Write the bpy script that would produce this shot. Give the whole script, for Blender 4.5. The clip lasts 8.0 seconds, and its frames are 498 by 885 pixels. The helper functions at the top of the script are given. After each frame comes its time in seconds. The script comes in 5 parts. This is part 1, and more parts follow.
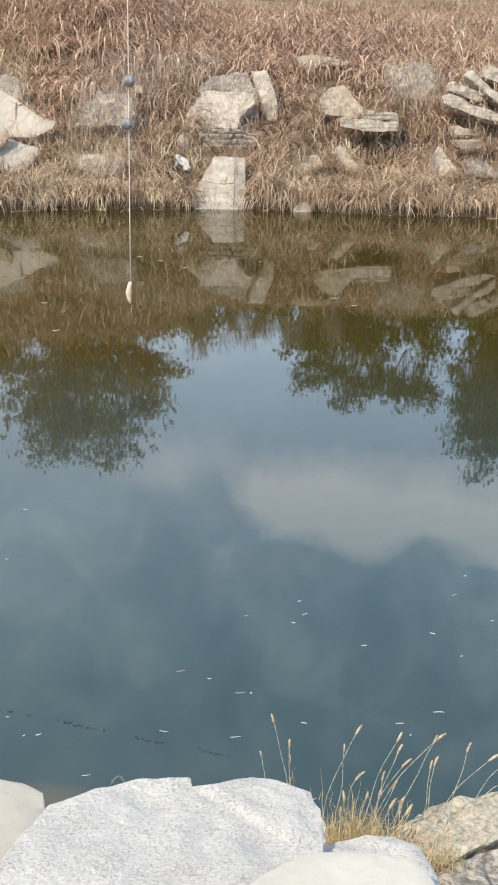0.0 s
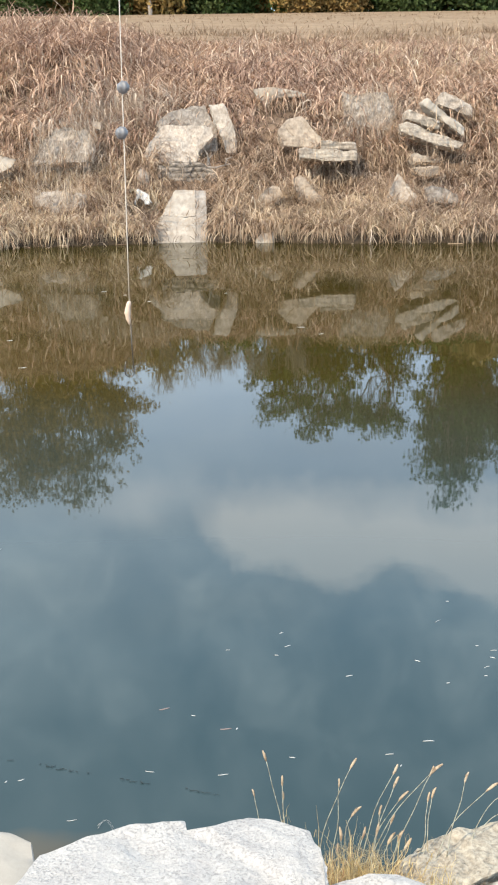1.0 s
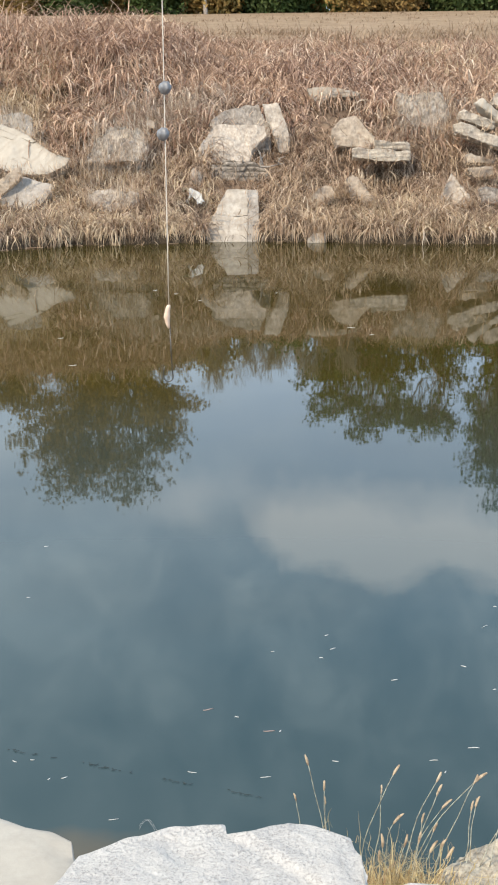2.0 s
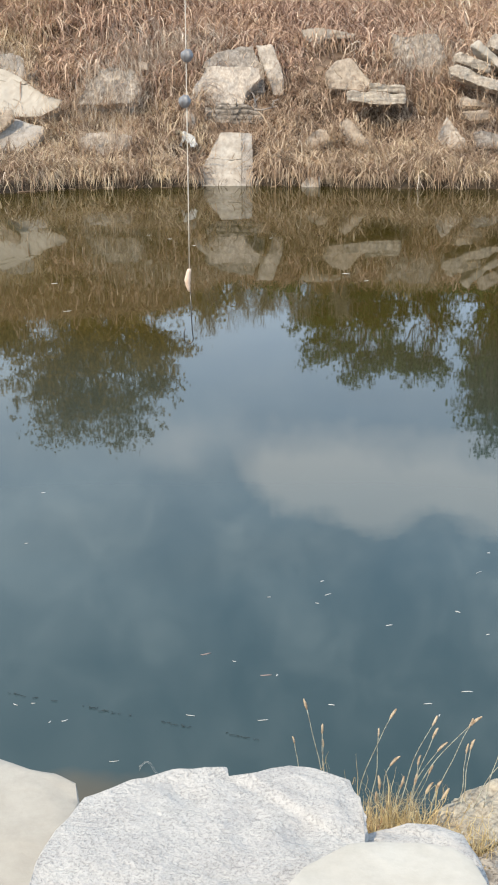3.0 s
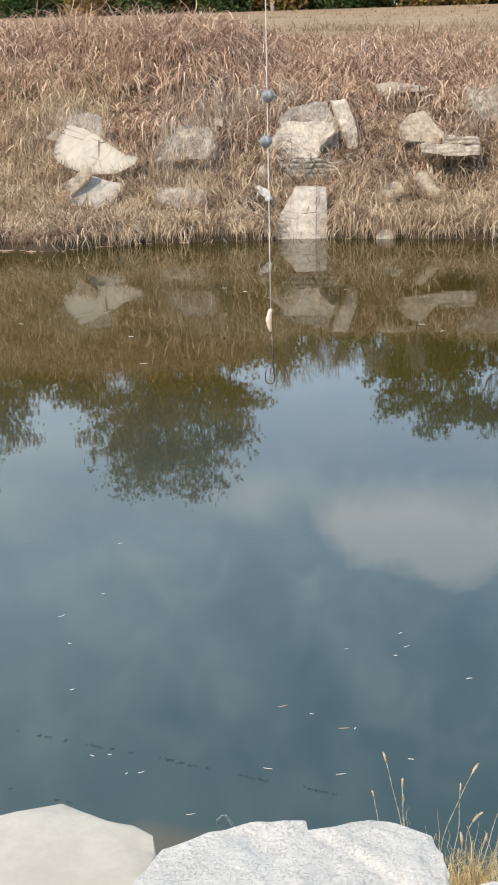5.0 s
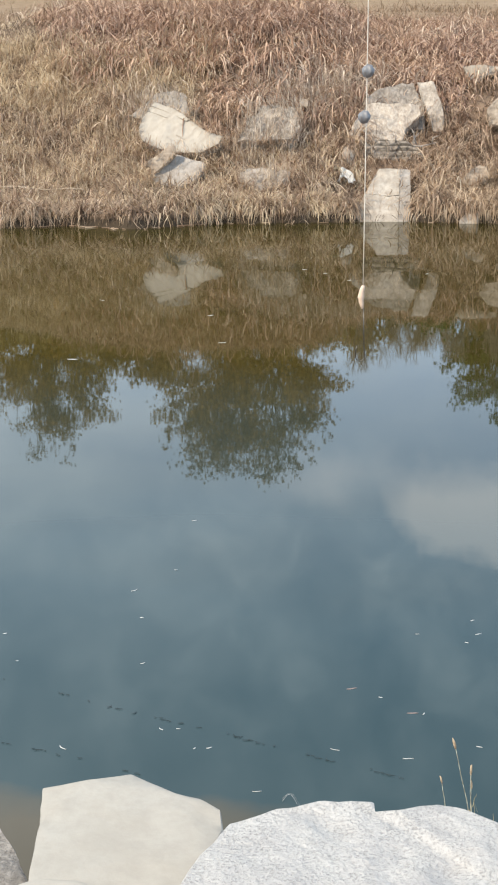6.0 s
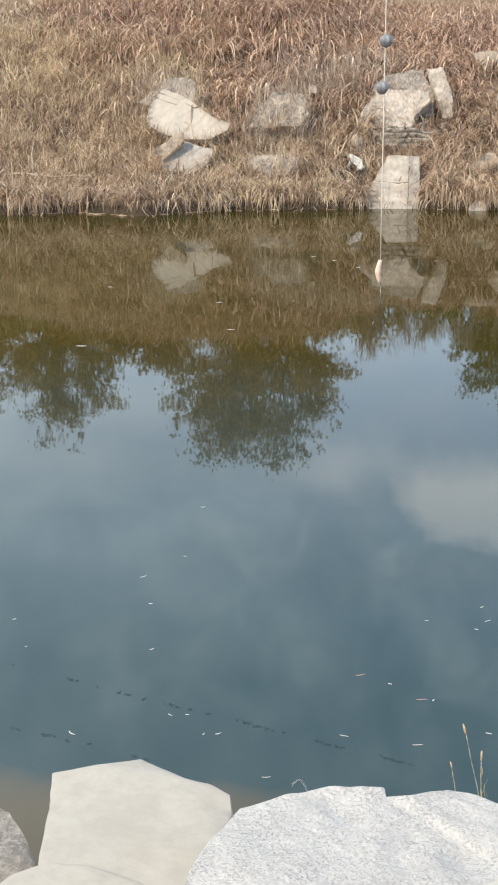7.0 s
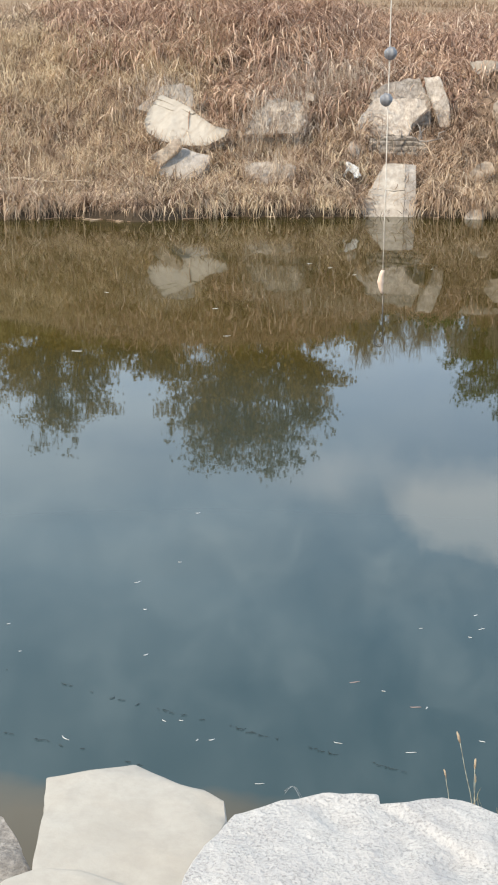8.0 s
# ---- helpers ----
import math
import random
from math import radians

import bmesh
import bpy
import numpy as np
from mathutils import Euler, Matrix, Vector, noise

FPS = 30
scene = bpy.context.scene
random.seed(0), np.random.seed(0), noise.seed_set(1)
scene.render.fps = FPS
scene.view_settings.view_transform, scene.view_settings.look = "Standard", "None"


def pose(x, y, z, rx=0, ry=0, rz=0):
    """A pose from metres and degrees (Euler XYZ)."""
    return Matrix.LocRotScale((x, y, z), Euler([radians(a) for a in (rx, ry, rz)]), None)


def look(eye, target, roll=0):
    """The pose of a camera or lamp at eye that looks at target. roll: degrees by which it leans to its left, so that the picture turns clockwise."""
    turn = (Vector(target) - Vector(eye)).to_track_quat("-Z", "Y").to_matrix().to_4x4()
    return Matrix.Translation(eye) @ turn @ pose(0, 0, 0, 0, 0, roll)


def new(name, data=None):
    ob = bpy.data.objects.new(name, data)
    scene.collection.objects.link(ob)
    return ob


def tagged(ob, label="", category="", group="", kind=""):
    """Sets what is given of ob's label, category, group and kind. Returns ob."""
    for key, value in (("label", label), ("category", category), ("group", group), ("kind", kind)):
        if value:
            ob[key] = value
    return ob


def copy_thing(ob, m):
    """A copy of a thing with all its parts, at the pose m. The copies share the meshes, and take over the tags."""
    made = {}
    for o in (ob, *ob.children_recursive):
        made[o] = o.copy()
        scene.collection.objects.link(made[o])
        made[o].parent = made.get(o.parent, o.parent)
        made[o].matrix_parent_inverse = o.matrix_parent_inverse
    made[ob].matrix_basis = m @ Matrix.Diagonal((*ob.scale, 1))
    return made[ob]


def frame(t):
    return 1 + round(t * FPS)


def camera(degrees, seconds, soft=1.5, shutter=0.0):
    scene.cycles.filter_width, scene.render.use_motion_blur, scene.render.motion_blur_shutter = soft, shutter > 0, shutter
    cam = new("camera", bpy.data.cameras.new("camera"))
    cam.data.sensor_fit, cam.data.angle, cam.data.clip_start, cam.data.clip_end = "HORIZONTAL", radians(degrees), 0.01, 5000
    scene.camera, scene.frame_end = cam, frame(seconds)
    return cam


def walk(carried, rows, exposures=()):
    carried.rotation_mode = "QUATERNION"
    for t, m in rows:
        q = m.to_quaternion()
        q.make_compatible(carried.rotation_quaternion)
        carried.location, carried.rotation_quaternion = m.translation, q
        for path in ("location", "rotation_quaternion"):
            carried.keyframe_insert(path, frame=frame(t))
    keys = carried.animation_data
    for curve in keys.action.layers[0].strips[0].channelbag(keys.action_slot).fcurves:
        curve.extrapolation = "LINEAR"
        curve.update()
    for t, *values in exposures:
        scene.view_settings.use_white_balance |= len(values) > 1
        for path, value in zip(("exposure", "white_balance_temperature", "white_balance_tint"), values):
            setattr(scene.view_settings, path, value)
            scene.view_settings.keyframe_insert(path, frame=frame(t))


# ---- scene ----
cam = camera(21.94, 8.0, soft=2.0)
ROWS = [  # seconds, place, turn
    (0, 0.047, -0.056, 2.214, 73.875, -0.906, 0.793),
    (0.1, 0.042, -0.046, 2.208, 73.369, -1.447, 1.061),
    (0.2, 0.044, -0.038, 2.203, 72.687, -1.890, 0.894),
    (0.3, 0.049, -0.030, 2.200, 72.273, -1.127, 0.409),
    (0.4, 0.047, -0.023, 2.198, 73.480, -0.983, 0.084),
    (0.5, 0.041, -0.017, 2.195, 73.970, -0.485, -1.171),
    (0.6, 0.041, -0.012, 2.194, 74.868, -0.032, -2.071),
    (0.7, 0.033, -0.005, 2.194, 75.977, -0.092, -2.266),
    (0.8, 0.020, -0.002, 2.191, 76.265, 0.299, -2.560),
    (0.9, 0.017, 0.002, 2.191, 75.832, 0.250, -1.877),
    (1, 0.012, 0.007, 2.191, 75.304, 0.535, -1.112),
    (1.1, 0.012, 0.013, 2.189, 74.927, 0.708, -0.129),
    (1.2, 0.016, 0.017, 2.187, 74.862, 0.904, -0.179),
    (1.3, 0.016, 0.020, 2.184, 74.829, 1.375, -0.334),
    (1.4, 0.025, 0.023, 2.183, 74.579, 0.938, -0.048),
    (1.5, 0.029, 0.025, 2.181, 75.467, 1.740, 0.161),
    (1.6, 0.022, 0.027, 2.183, 75.866, 1.226, 0.461),
    (1.7, 0.022, 0.029, 2.185, 75.823, 0.606, 0.662),
    (2.8, 0.003, 0.004, 2.210, 73.043, 0.599, 1.858),
    (3, 0.000, -0.001, 2.212, 72.833, 0.134, 0.910),
    (3.2, 0.003, -0.009, 2.219, 73.591, 0.386, 0.890),
    (3.3, -0.003, -0.010, 2.220, 73.544, -0.394, 1.080),
    (3.5, -0.002, -0.014, 2.222, 73.808, 0.152, 1.950),
    (3.7, -0.008, -0.015, 2.222, 74.268, -0.201, 2.652),
    (3.8, -0.013, -0.016, 2.222, 73.805, -0.274, 2.412),
    (4, -0.011, -0.019, 2.223, 73.818, -0.021, 3.046),
    (4.2, -0.009, -0.010, 2.215, 74.475, 0.726, 3.384),
    (5.3, -0.003, 0.009, 2.200, 75.199, 0.968, 4.418),
    (5.5, -0.001, -0.001, 2.205, 74.479, 0.553, 4.701),
    (5.7, -0.007, -0.001, 2.202, 74.543, 1.123, 5.969),
    (5.8, -0.011, 0.001, 2.200, 74.642, 0.988, 6.723),
    (6, -0.016, 0.004, 2.196, 74.423, 0.328, 7.752),
    (6.2, -0.025, 0.014, 2.190, 74.395, -0.126, 8.131),
    (6.3, -0.021, 0.014, 2.188, 74.218, 0.102, 8.009),
    (6.5, -0.019, 0.013, 2.188, 74.337, 0.214, 8.060),
    (6.7, -0.025, 0.010, 2.187, 73.708, 0.107, 7.713),
    (6.8, -0.019, 0.010, 2.187, 74.342, 0.458, 8.171),
    (7, -0.023, 0.014, 2.184, 73.893, 0.353, 8.114),
    (7.2, -0.027, 0.009, 2.185, 73.430, -0.785, 7.616),
    (7.3, -0.021, 0.007, 2.184, 73.584, 0.186, 7.536),
    (7.5, -0.026, 0.009, 2.186, 73.687, -0.393, 7.407),
    (7.7, -0.027, 0.009, 2.185, 73.841, 0.090, 7.734),
    (7.8, -0.030, 0.009, 2.185, 73.813, 0.038, 7.878),
    (8, -0.028, 0.006, 2.187, 74.176, -0.168, 7.995),
]
EXPOSURES = [(0.0, 0.46), (0.5, 0.39), (1.0, 0.64), (1.5, 0.53), (1.7, 0.50), (3.0, 0.43), (3.5, 0.40), (4.0, 0.45), (5.5, 0.46), (6.0, 0.46), (8.0, 0.46)]
walk(cam, [(t, pose(x, y, z, rx, ry, rz)) for t, x, y, z, rx, ry, rz in ROWS], EXPOSURES)

# ---- light ----
SUN_WAY = Vector((-0.50, -0.62, 0.78)).normalized()
sun_data = bpy.data.lights.new("sun", "SUN")
sun_data.energy, sun_data.angle, sun_data.color = 3.3, radians(0.6), (1.0, 0.86, 0.66)
sun = new("sun", sun_data)
sun.matrix_world = look(SUN_WAY * 60, (0, 0, 0))

world = bpy.data.worlds.new("sky")
scene.world = world
world.use_nodes = True


def wire(tree, a, b):
    tree.links.new(a, b)


def node(tree, kind, **values):
    n = tree.nodes.new(kind)
    for key, value in values.items():
        if key in n.inputs:
            n.inputs[key].default_value = value
    return n


def maths(tree, op, a, b=None, c=None, clamp=False):
    n = tree.nodes.new("ShaderNodeMath")
    n.operation, n.use_clamp = op, clamp
    for k, v in enumerate((a, b, c)):
        if v is None:
            continue
        if isinstance(v, (int, float)):
            n.inputs[k].default_value = v
        else:
            wire(tree, v, n.inputs[k])
    return n.outputs[0]


def noise_tex(tree, vector, scale, detail=4.0, rough=0.55, distortion=0.0):
    n = node(tree, "ShaderNodeTexNoise", Scale=scale, Detail=detail, Roughness=rough, Distortion=distortion)
    if vector is not None:
        wire(tree, vector, n.inputs["Vector"])
    return n.outputs["Fac"]


def ramp(tree, fac, stops):
    n = tree.nodes.new("ShaderNodeValToRGB")
    el = n.color_ramp.elements
    while len(el) < len(stops):
        el.new(0.5)
    for e, (p, col) in zip(el, stops):
        e.position = p
        e.color = (*col, 1) if not isinstance(col, (int, float)) else (col, col, col, 1)
    wire(tree, fac, n.inputs[0])
    return n.outputs[0]


def mix(tree, fac, a, b, blend="MIX"):
    n = tree.nodes.new("ShaderNodeMix")
    n.data_type, n.blend_type = "RGBA", blend
    for sock, v in ((n.inputs[0], fac), (n.inputs[6], a), (n.inputs[7], b)):
        if isinstance(v, (int, float)):
            sock.default_value = v
        elif isinstance(v, tuple):
            sock.default_value = (*v, 1)
        else:
            wire(tree, v, sock)
    return n.outputs[2]


def build_sky():
    t = world.node_tree
    t.nodes.clear()
    sky = t.nodes.new("ShaderNodeTexSky")
    sky.sky_type, sky.sun_disc = "NISHITA", False
    sky.sun_elevation = math.asin(SUN_WAY.z)
    sky.sun_rotation = math.atan2(SUN_WAY.x, SUN_WAY.y)
    sky.air_density, sky.dust_density, sky.ozone_density = 1.0, 0.6, 1.2
    coord = t.nodes.new("ShaderNodeTexCoord").outputs["Generated"]
    split = t.nodes.new("ShaderNodeSeparateXYZ")
    wire(t, coord, split.inputs[0])
    x, y, z = split.outputs
    # cloud deck laid flat overhead
    up = maths(t, "MAXIMUM", maths(t, "ADD", z, 0.12), 0.05)
    deck = t.nodes.new("ShaderNodeCombineXYZ")
    wire(t, maths(t, "DIVIDE", x, up), deck.inputs[0])
    wire(t, maths(t, "DIVIDE", y, up), deck.inputs[1])
    bearing = maths(t, "ARCTAN2", x, y)
    dome = t.nodes.new("ShaderNodeCombineXYZ")
    wire(t, bearing, dome.inputs[0])
    wire(t, maths(t, "MULTIPLY", z, 1.1), dome.inputs[1])
    veil = noise_tex(t, dome.outputs[0], 17.0, 5.0, 0.55, 0.35)
    veil = maths(t, "ADD", maths(t, "MULTIPLY", veil, 0.6), maths(t, "MULTIPLY", noise_tex(t, dome.outputs[0], 6.0, 4.0, 0.5), 0.4))
    veil = ramp(t, veil, [(0.37, 0.05), (0.50, 0.30), (0.645, 0.80)])
    veil = maths(t, "MULTIPLY", veil, ramp(t, maths(t, "MULTIPLY_ADD", z, 12.0, -3.1, clamp=True), [(0.0, 0.25), (1.0, 1.0)]))
    zenith = ramp(t, maths(t, "MULTIPLY_ADD", z, 4.0, -2.2, clamp=True), [(0.0, 1.0), (1.0, 0.3)])
    veil = maths(t, "MULTIPLY", veil, zenith)
    # one fair-weather cloud low over the far trees, its upper rim in two humps
    lumps = maths(t, "SUBTRACT", noise_tex(t, coord, 22.0, 5.0, 0.6), 0.5)
    rim = ramp(t, maths(t, "MULTIPLY_ADD", bearing, 3.2, 0.12, clamp=True), [(0.0, 0.0), (0.03, 0.25), (0.06, 0.46), (0.13, 0.64), (0.26, 0.74), (0.44, 0.79), (0.54, 0.67), (0.68, 0.82), (1.0, 0.95)])
    rim = maths(t, "MULTIPLY_ADD", rim, 0.086, 0.290)
    rim = maths(t, "ADD", rim, maths(t, "MULTIPLY", lumps, 0.045))
    crown = ramp(t, maths(t, "MULTIPLY_ADD", maths(t, "SUBTRACT", rim, z), 75.0, 0.25, clamp=True), [(0.0, 0.0), (0.5, 0.6), (1.0, 1.0)])
    foot = ramp(t, maths(t, "MULTIPLY_ADD", maths(t, "ADD", z, maths(t, "MULTIPLY", lumps, 0.05)), 26.0, -7.15, clamp=True), [(0.0, 0.0), (1.0, 1.0)])
    reach = ramp(t, maths(t, "MULTIPLY_ADD", bearing, 2.0, 0.08, clamp=True), [(0.0, 0.0), (0.07, 1.0), (0.85, 1.0), (1.0, 0.0)])
    puff = maths(t, "MULTIPLY", maths(t, "MULTIPLY", crown, foot), maths(t, "MULTIPLY", reach, 0.85))
    # a fainter scrap of cloud beside it
    scrap = ramp(t, maths(t, "MULTIPLY_ADD", maths(t, "ABSOLUTE", maths(t, "ADD", bearing, 0.075)), -14.0, 0.95, clamp=True), [(0.0, 0.0), (1.0, 0.55)])
    scrap = maths(t, "MULTIPLY", scrap, ramp(t, maths(t, "MULTIPLY_ADD", maths(t, "ABSOLUTE", maths(t, "SUBTRACT", maths(t, "ADD", z, maths(t, "MULTIPLY", lumps, 0.06)), 0.292)), -40.0, 1.0, clamp=True), [(0.0, 0.0), (1.0, 1.0)]))
    haze = ramp(t, z, [(0.0, 0.75), (0.20, 0.52), (0.45, 0.18), (0.75, 0.08)])
    lit = mix(t, haze, sky.outputs[0], (7.6, 10.5, 14.0))
    lit = mix(t, veil, lit, (9.3, 11.0, 12.3))
    # thin high cloud spreading from the left
    spread = ramp(t, maths(t, "MULTIPLY_ADD", bearing, -2.6, 0.05, clamp=True), [(0.0, 0.0), (0.8, 0.58)])
    spread = maths(t, "MULTIPLY", spread, ramp(t, noise_tex(t, deck.outputs[0], 3.0, 5.0, 0.5), [(0.36, 0.45), (0.62, 1.0)]))
    spread = maths(t, "MULTIPLY", spread, zenith)
    lit = mix(t, spread, lit, (10.3, 11.9, 13.0))
    lit = mix(t, scrap, lit, (11.6, 12.3, 13.2))
    lit = mix(t, puff, lit, (12.6, 13.1, 13.6))
    back = node(t, "ShaderNodeBackground", Strength=0.15)
    wire(t, lit, back.inputs["Color"])
    out = t.nodes.new("ShaderNodeOutputWorld")
    wire(t, back.outputs[0], out.inputs[0])


build_sky()


# ---- materials ----
def material(name, rough=0.8, spec=0.4):
    m = bpy.data.materials.new(name)
    m.use_nodes = True
    t = m.node_tree
    b = t.nodes["Principled BSDF"]
    b.inputs["Roughness"].default_value = rough
    b.inputs["Specular IOR Level"].default_value = spec
    return m, t, b


def coords(t, kind="Object"):
    return t.nodes.new("ShaderNodeTexCoord").outputs[kind]


def world_place(t):
    return t.nodes.new("ShaderNodeNewGeometry").outputs["Position"]


def bump(t, b, height, strength=0.5, distance=0.01):
    n = node(t, "ShaderNodeBump", Strength=strength, Distance=distance)
    wire(t, height, n.inputs["Height"])
    wire(t, n.outputs[0], b.inputs["Normal"])
    return n


def stone_material(name, pale, dark, stain, grain=60.0, specks=0.0, strata=0.0, relief=0.012, scale=1.0, lichen=0.0, mottle=0.75, dip=0.0, bed=6.0, stretch=None):
    """Weathered stone: broad stains, fine grain, optional dark specks and bedding lines."""
    m, t, b = material(name, 0.9, 0.25)
    p = world_place(t)
    if stretch:
        drawn = node(t, "ShaderNodeMapping")
        drawn.inputs["Scale"].default_value = stretch
        wire(t, p, drawn.inputs["Vector"])
        p = drawn.outputs[0]
    broad = noise_tex(t, p, 3.2 * scale, 5.0, 0.6, 0.3)
    fine = noise_tex(t, p, grain, 4.0, 0.65)
    col = mix(t, ramp(t, broad, [(0.38, 0.0), (0.66, 1.0)]), pale, stain)
    col = mix(t, ramp(t, fine, [(0.35, mottle), (0.6, 0.0)]), col, dark)
    if lichen:
        spots = noise_tex(t, p, 8.0 * scale, 5.0, 0.7, 0.5)
        col = mix(t, maths(t, "MULTIPLY", ramp(t, spots, [(0.50, 0.0), (0.62, 1.0)]), lichen), col, tuple(0.8 * c for c in dark))
    lumps = noise_tex(t, p, grain * 0.3, 3.0, 0.6)
    height = maths(t, "ADD", maths(t, "MULTIPLY", broad, 1.2), maths(t, "ADD", maths(t, "MULTIPLY", lumps, 1.1), maths(t, "MULTIPLY", fine, 0.6)))
    if specks:
        patch = noise_tex(t, p, grain * 0.2, 3.0)
        pits = maths(t, "MULTIPLY", ramp(t, noise_tex(t, p, grain * 1.6, 3.0, 0.65), [(0.54, 0.0), (0.60, 1.0)]), ramp(t, patch, [(0.34, 0.3), (0.62, 1.0)]))
        col = mix(t, maths(t, "MULTIPLY", pits, specks), col, dark)
        height = maths(t, "SUBTRACT", height, maths(t, "MULTIPLY", pits, 0.25))
    if strata:
        w = node(t, "ShaderNodeTexWave", Scale=bed, Distortion=2.2, Detail=4.0)
        w.bands_direction = "Z"
        w.inputs["Detail Scale"].default_value = 1.4
        lay = node(t, "ShaderNodeMapping")
        lay.inputs["Rotation"].default_value = (0.0, dip, 0.0)
        wire(t, p, lay.inputs["Vector"])
        wire(t, lay.outputs[0], w.inputs["Vector"])
        broken = ramp(t, noise_tex(t, p, bed * 0.8, 4.0, 0.7), [(0.38, 0.0), (0.54, 1.0)])
        strata_fac = maths(t, "MULTIPLY", maths(t, "MULTIPLY", ramp(t, w.outputs["Fac"], [(0.0, 0.9), (0.22, 0.0)]), broken), strata)
        col = mix(t, strata_fac, col, dark)
        height = maths(t, "ADD", height, maths(t, "MULTIPLY", w.outputs["Fac"], 0.35 * strata))
    wire(t, col, b.inputs["Base Color"])
    bump(t, b, height, 0.7, relief)
    return m


LIMESTONE = stone_material("pale_limestone", (0.520, 0.446, 0.366), (0.250, 0.206, 0.165), (0.425, 0.358, 0.290), 16.0, specks=0.5, relief=0.05, lichen=0.35, stretch=(1.0, 0.4, 0.75))
WHITE_STONE = stone_material("white_limestone", (0.432, 0.384, 0.318), (0.273, 0.229, 0.180), (0.382, 0.333, 0.272), 11.0, strata=0.35, relief=0.012, lichen=0.06, mottle=0.22, dip=0.55, bed=1.5, stretch=(1.0, 0.4, 0.75))
SLAB_STONE = stone_material("pale_pond_slab", (0.451, 0.395, 0.326), (0.207, 0.167, 0.127), (0.361, 0.303, 0.237), 13.0, strata=0.2, relief=0.03, lichen=0.14, mottle=0.5, dip=-0.06, bed=1.7, stretch=(1.0, 0.4, 0.75))
GREY_SLAB = stone_material("smooth_grey_limestone", (0.400, 0.355, 0.305), (0.190, 0.160, 0.130), (0.315, 0.272, 0.225), 13.0, strata=0.2, relief=0.03, lichen=0.4, mottle=0.45, dip=-0.06, bed=1.7, stretch=(1.0, 0.4, 0.75))
VEILED_STONE = stone_material("grey_overgrown_stone", (0.506, 0.444, 0.372), (0.218, 0.184, 0.150), (0.394, 0.335, 0.273), 12.0, specks=0.8, relief=0.09, lichen=0.5, stretch=(1.0, 0.4, 0.75))
GREY_STONE = stone_material("grey_weathered_stone", (0.360, 0.312, 0.262), (0.150, 0.124, 0.100), (0.280, 0.234, 0.190), 14.0, specks=0.7, relief=0.07, lichen=0.6, stretch=(1.0, 0.4, 0.75))
LAYERED_STONE = stone_material("dark_layered_limestone", (0.330, 0.280, 0.228), (0.075, 0.060, 0.046), (0.250, 0.206, 0.164), 14.0, strata=1.0, specks=0.5, relief=0.08, lichen=0.3, bed=3.4, stretch=(0.6, 0.4, 1.0))
BROWN_STONE = stone_material("brown_limestone", (0.421, 0.344, 0.260), (0.212, 0.164, 0.121), (0.349, 0.280, 0.215), 14.0, strata=0.3, relief=0.05, lichen=0.4, stretch=(1.0, 0.4, 0.75))
LEDGE_STONE = stone_material("bedded_limestone", (0.522, 0.448, 0.355), (0.235, 0.191, 0.148), (0.426, 0.358, 0.282), 16.0, strata=0.5, specks=0.3, relief=0.05, lichen=0.4, stretch=(1.0, 0.4, 0.75))
SPECKLED = stone_material("white_speckled_stone", (0.500, 0.474, 0.438), (0.15, 0.143, 0.137), (0.438, 0.414, 0.388), 110.0, specks=0.38, relief=0.008, mottle=0.2, lichen=0.06, scale=2.6)
GREY_LAYERED = stone_material("grey_layered_stone", (0.30, 0.275, 0.245), (0.13, 0.115, 0.10), (0.235, 0.21, 0.18), 60.0, specks=0.4, strata=0.6, relief=0.010, dip=0.7, bed=5.0)
WHITE_SLAB = stone_material("bright_cream_slab", (0.489, 0.459, 0.402), (0.367, 0.335, 0.282), (0.437, 0.404, 0.348), 26.0, relief=0.004, mottle=0.35, lichen=0.10)
SMOOTH_PALE = stone_material("smooth_cream_limestone", (0.407, 0.375, 0.322), (0.318, 0.286, 0.242), (0.369, 0.334, 0.281), 26.0, relief=0.004, mottle=0.4, lichen=0.12)
ROUGH_TAN = stone_material("rough_tan_limestone", (0.493, 0.442, 0.350), (0.223, 0.186, 0.140), (0.409, 0.358, 0.275), 60.0, specks=0.4, strata=0.2, relief=0.014, scale=1.6)
LAYERED_TAN = stone_material("layered_tan_limestone", (0.48, 0.43, 0.36), (0.15, 0.122, 0.095), (0.38, 0.33, 0.27), 40.0, specks=0.8, strata=1.0, relief=0.03, dip=0.3, bed=16.0)


def grass_material(name, tones, patch_tone, patch_scale=0.35, rough=0.75):
    m, t, b = material(name, rough, 0.25)
    isl = t.nodes.new("ShaderNodeNewGeometry").outputs["Random Per Island"]
    n = len(tones)
    col = ramp(t, isl, [(k / (n - 1), c) for k, c in enumerate(tones)])
    p = world_place(t)
    patch = ramp(t, noise_tex(t, p, patch_scale, 3.0), [(0.42, 0.0), (0.62, 0.75)])
    col = mix(t, patch, col, mix(t, 0.7, col, patch_tone))
    # darker patches: withered growth, with shade between clumps put into the colour
    withered_shade = ramp(t, noise_tex(t, p, patch_scale * 8.0, 4.0, 0.6), [(0.44, 0.0), (0.60, 0.8)])
    col = mix(t, withered_shade, col, mix(t, 1.0, col, (0.48, 0.42, 0.40), "MULTIPLY"))
    wire(t, col, b.inputs["Base Color"])
    trans = t.nodes.new("ShaderNodeBsdfTranslucent")
    wire(t, col, trans.inputs["Color"])
    ms = node(t, "ShaderNodeMixShader", Fac=0.25)
    wire(t, b.outputs[0], ms.inputs[1])
    wire(t, trans.outputs[0], ms.inputs[2])
    wire(t, ms.outputs[0], t.nodes["Material Output"].inputs[0])
    return m


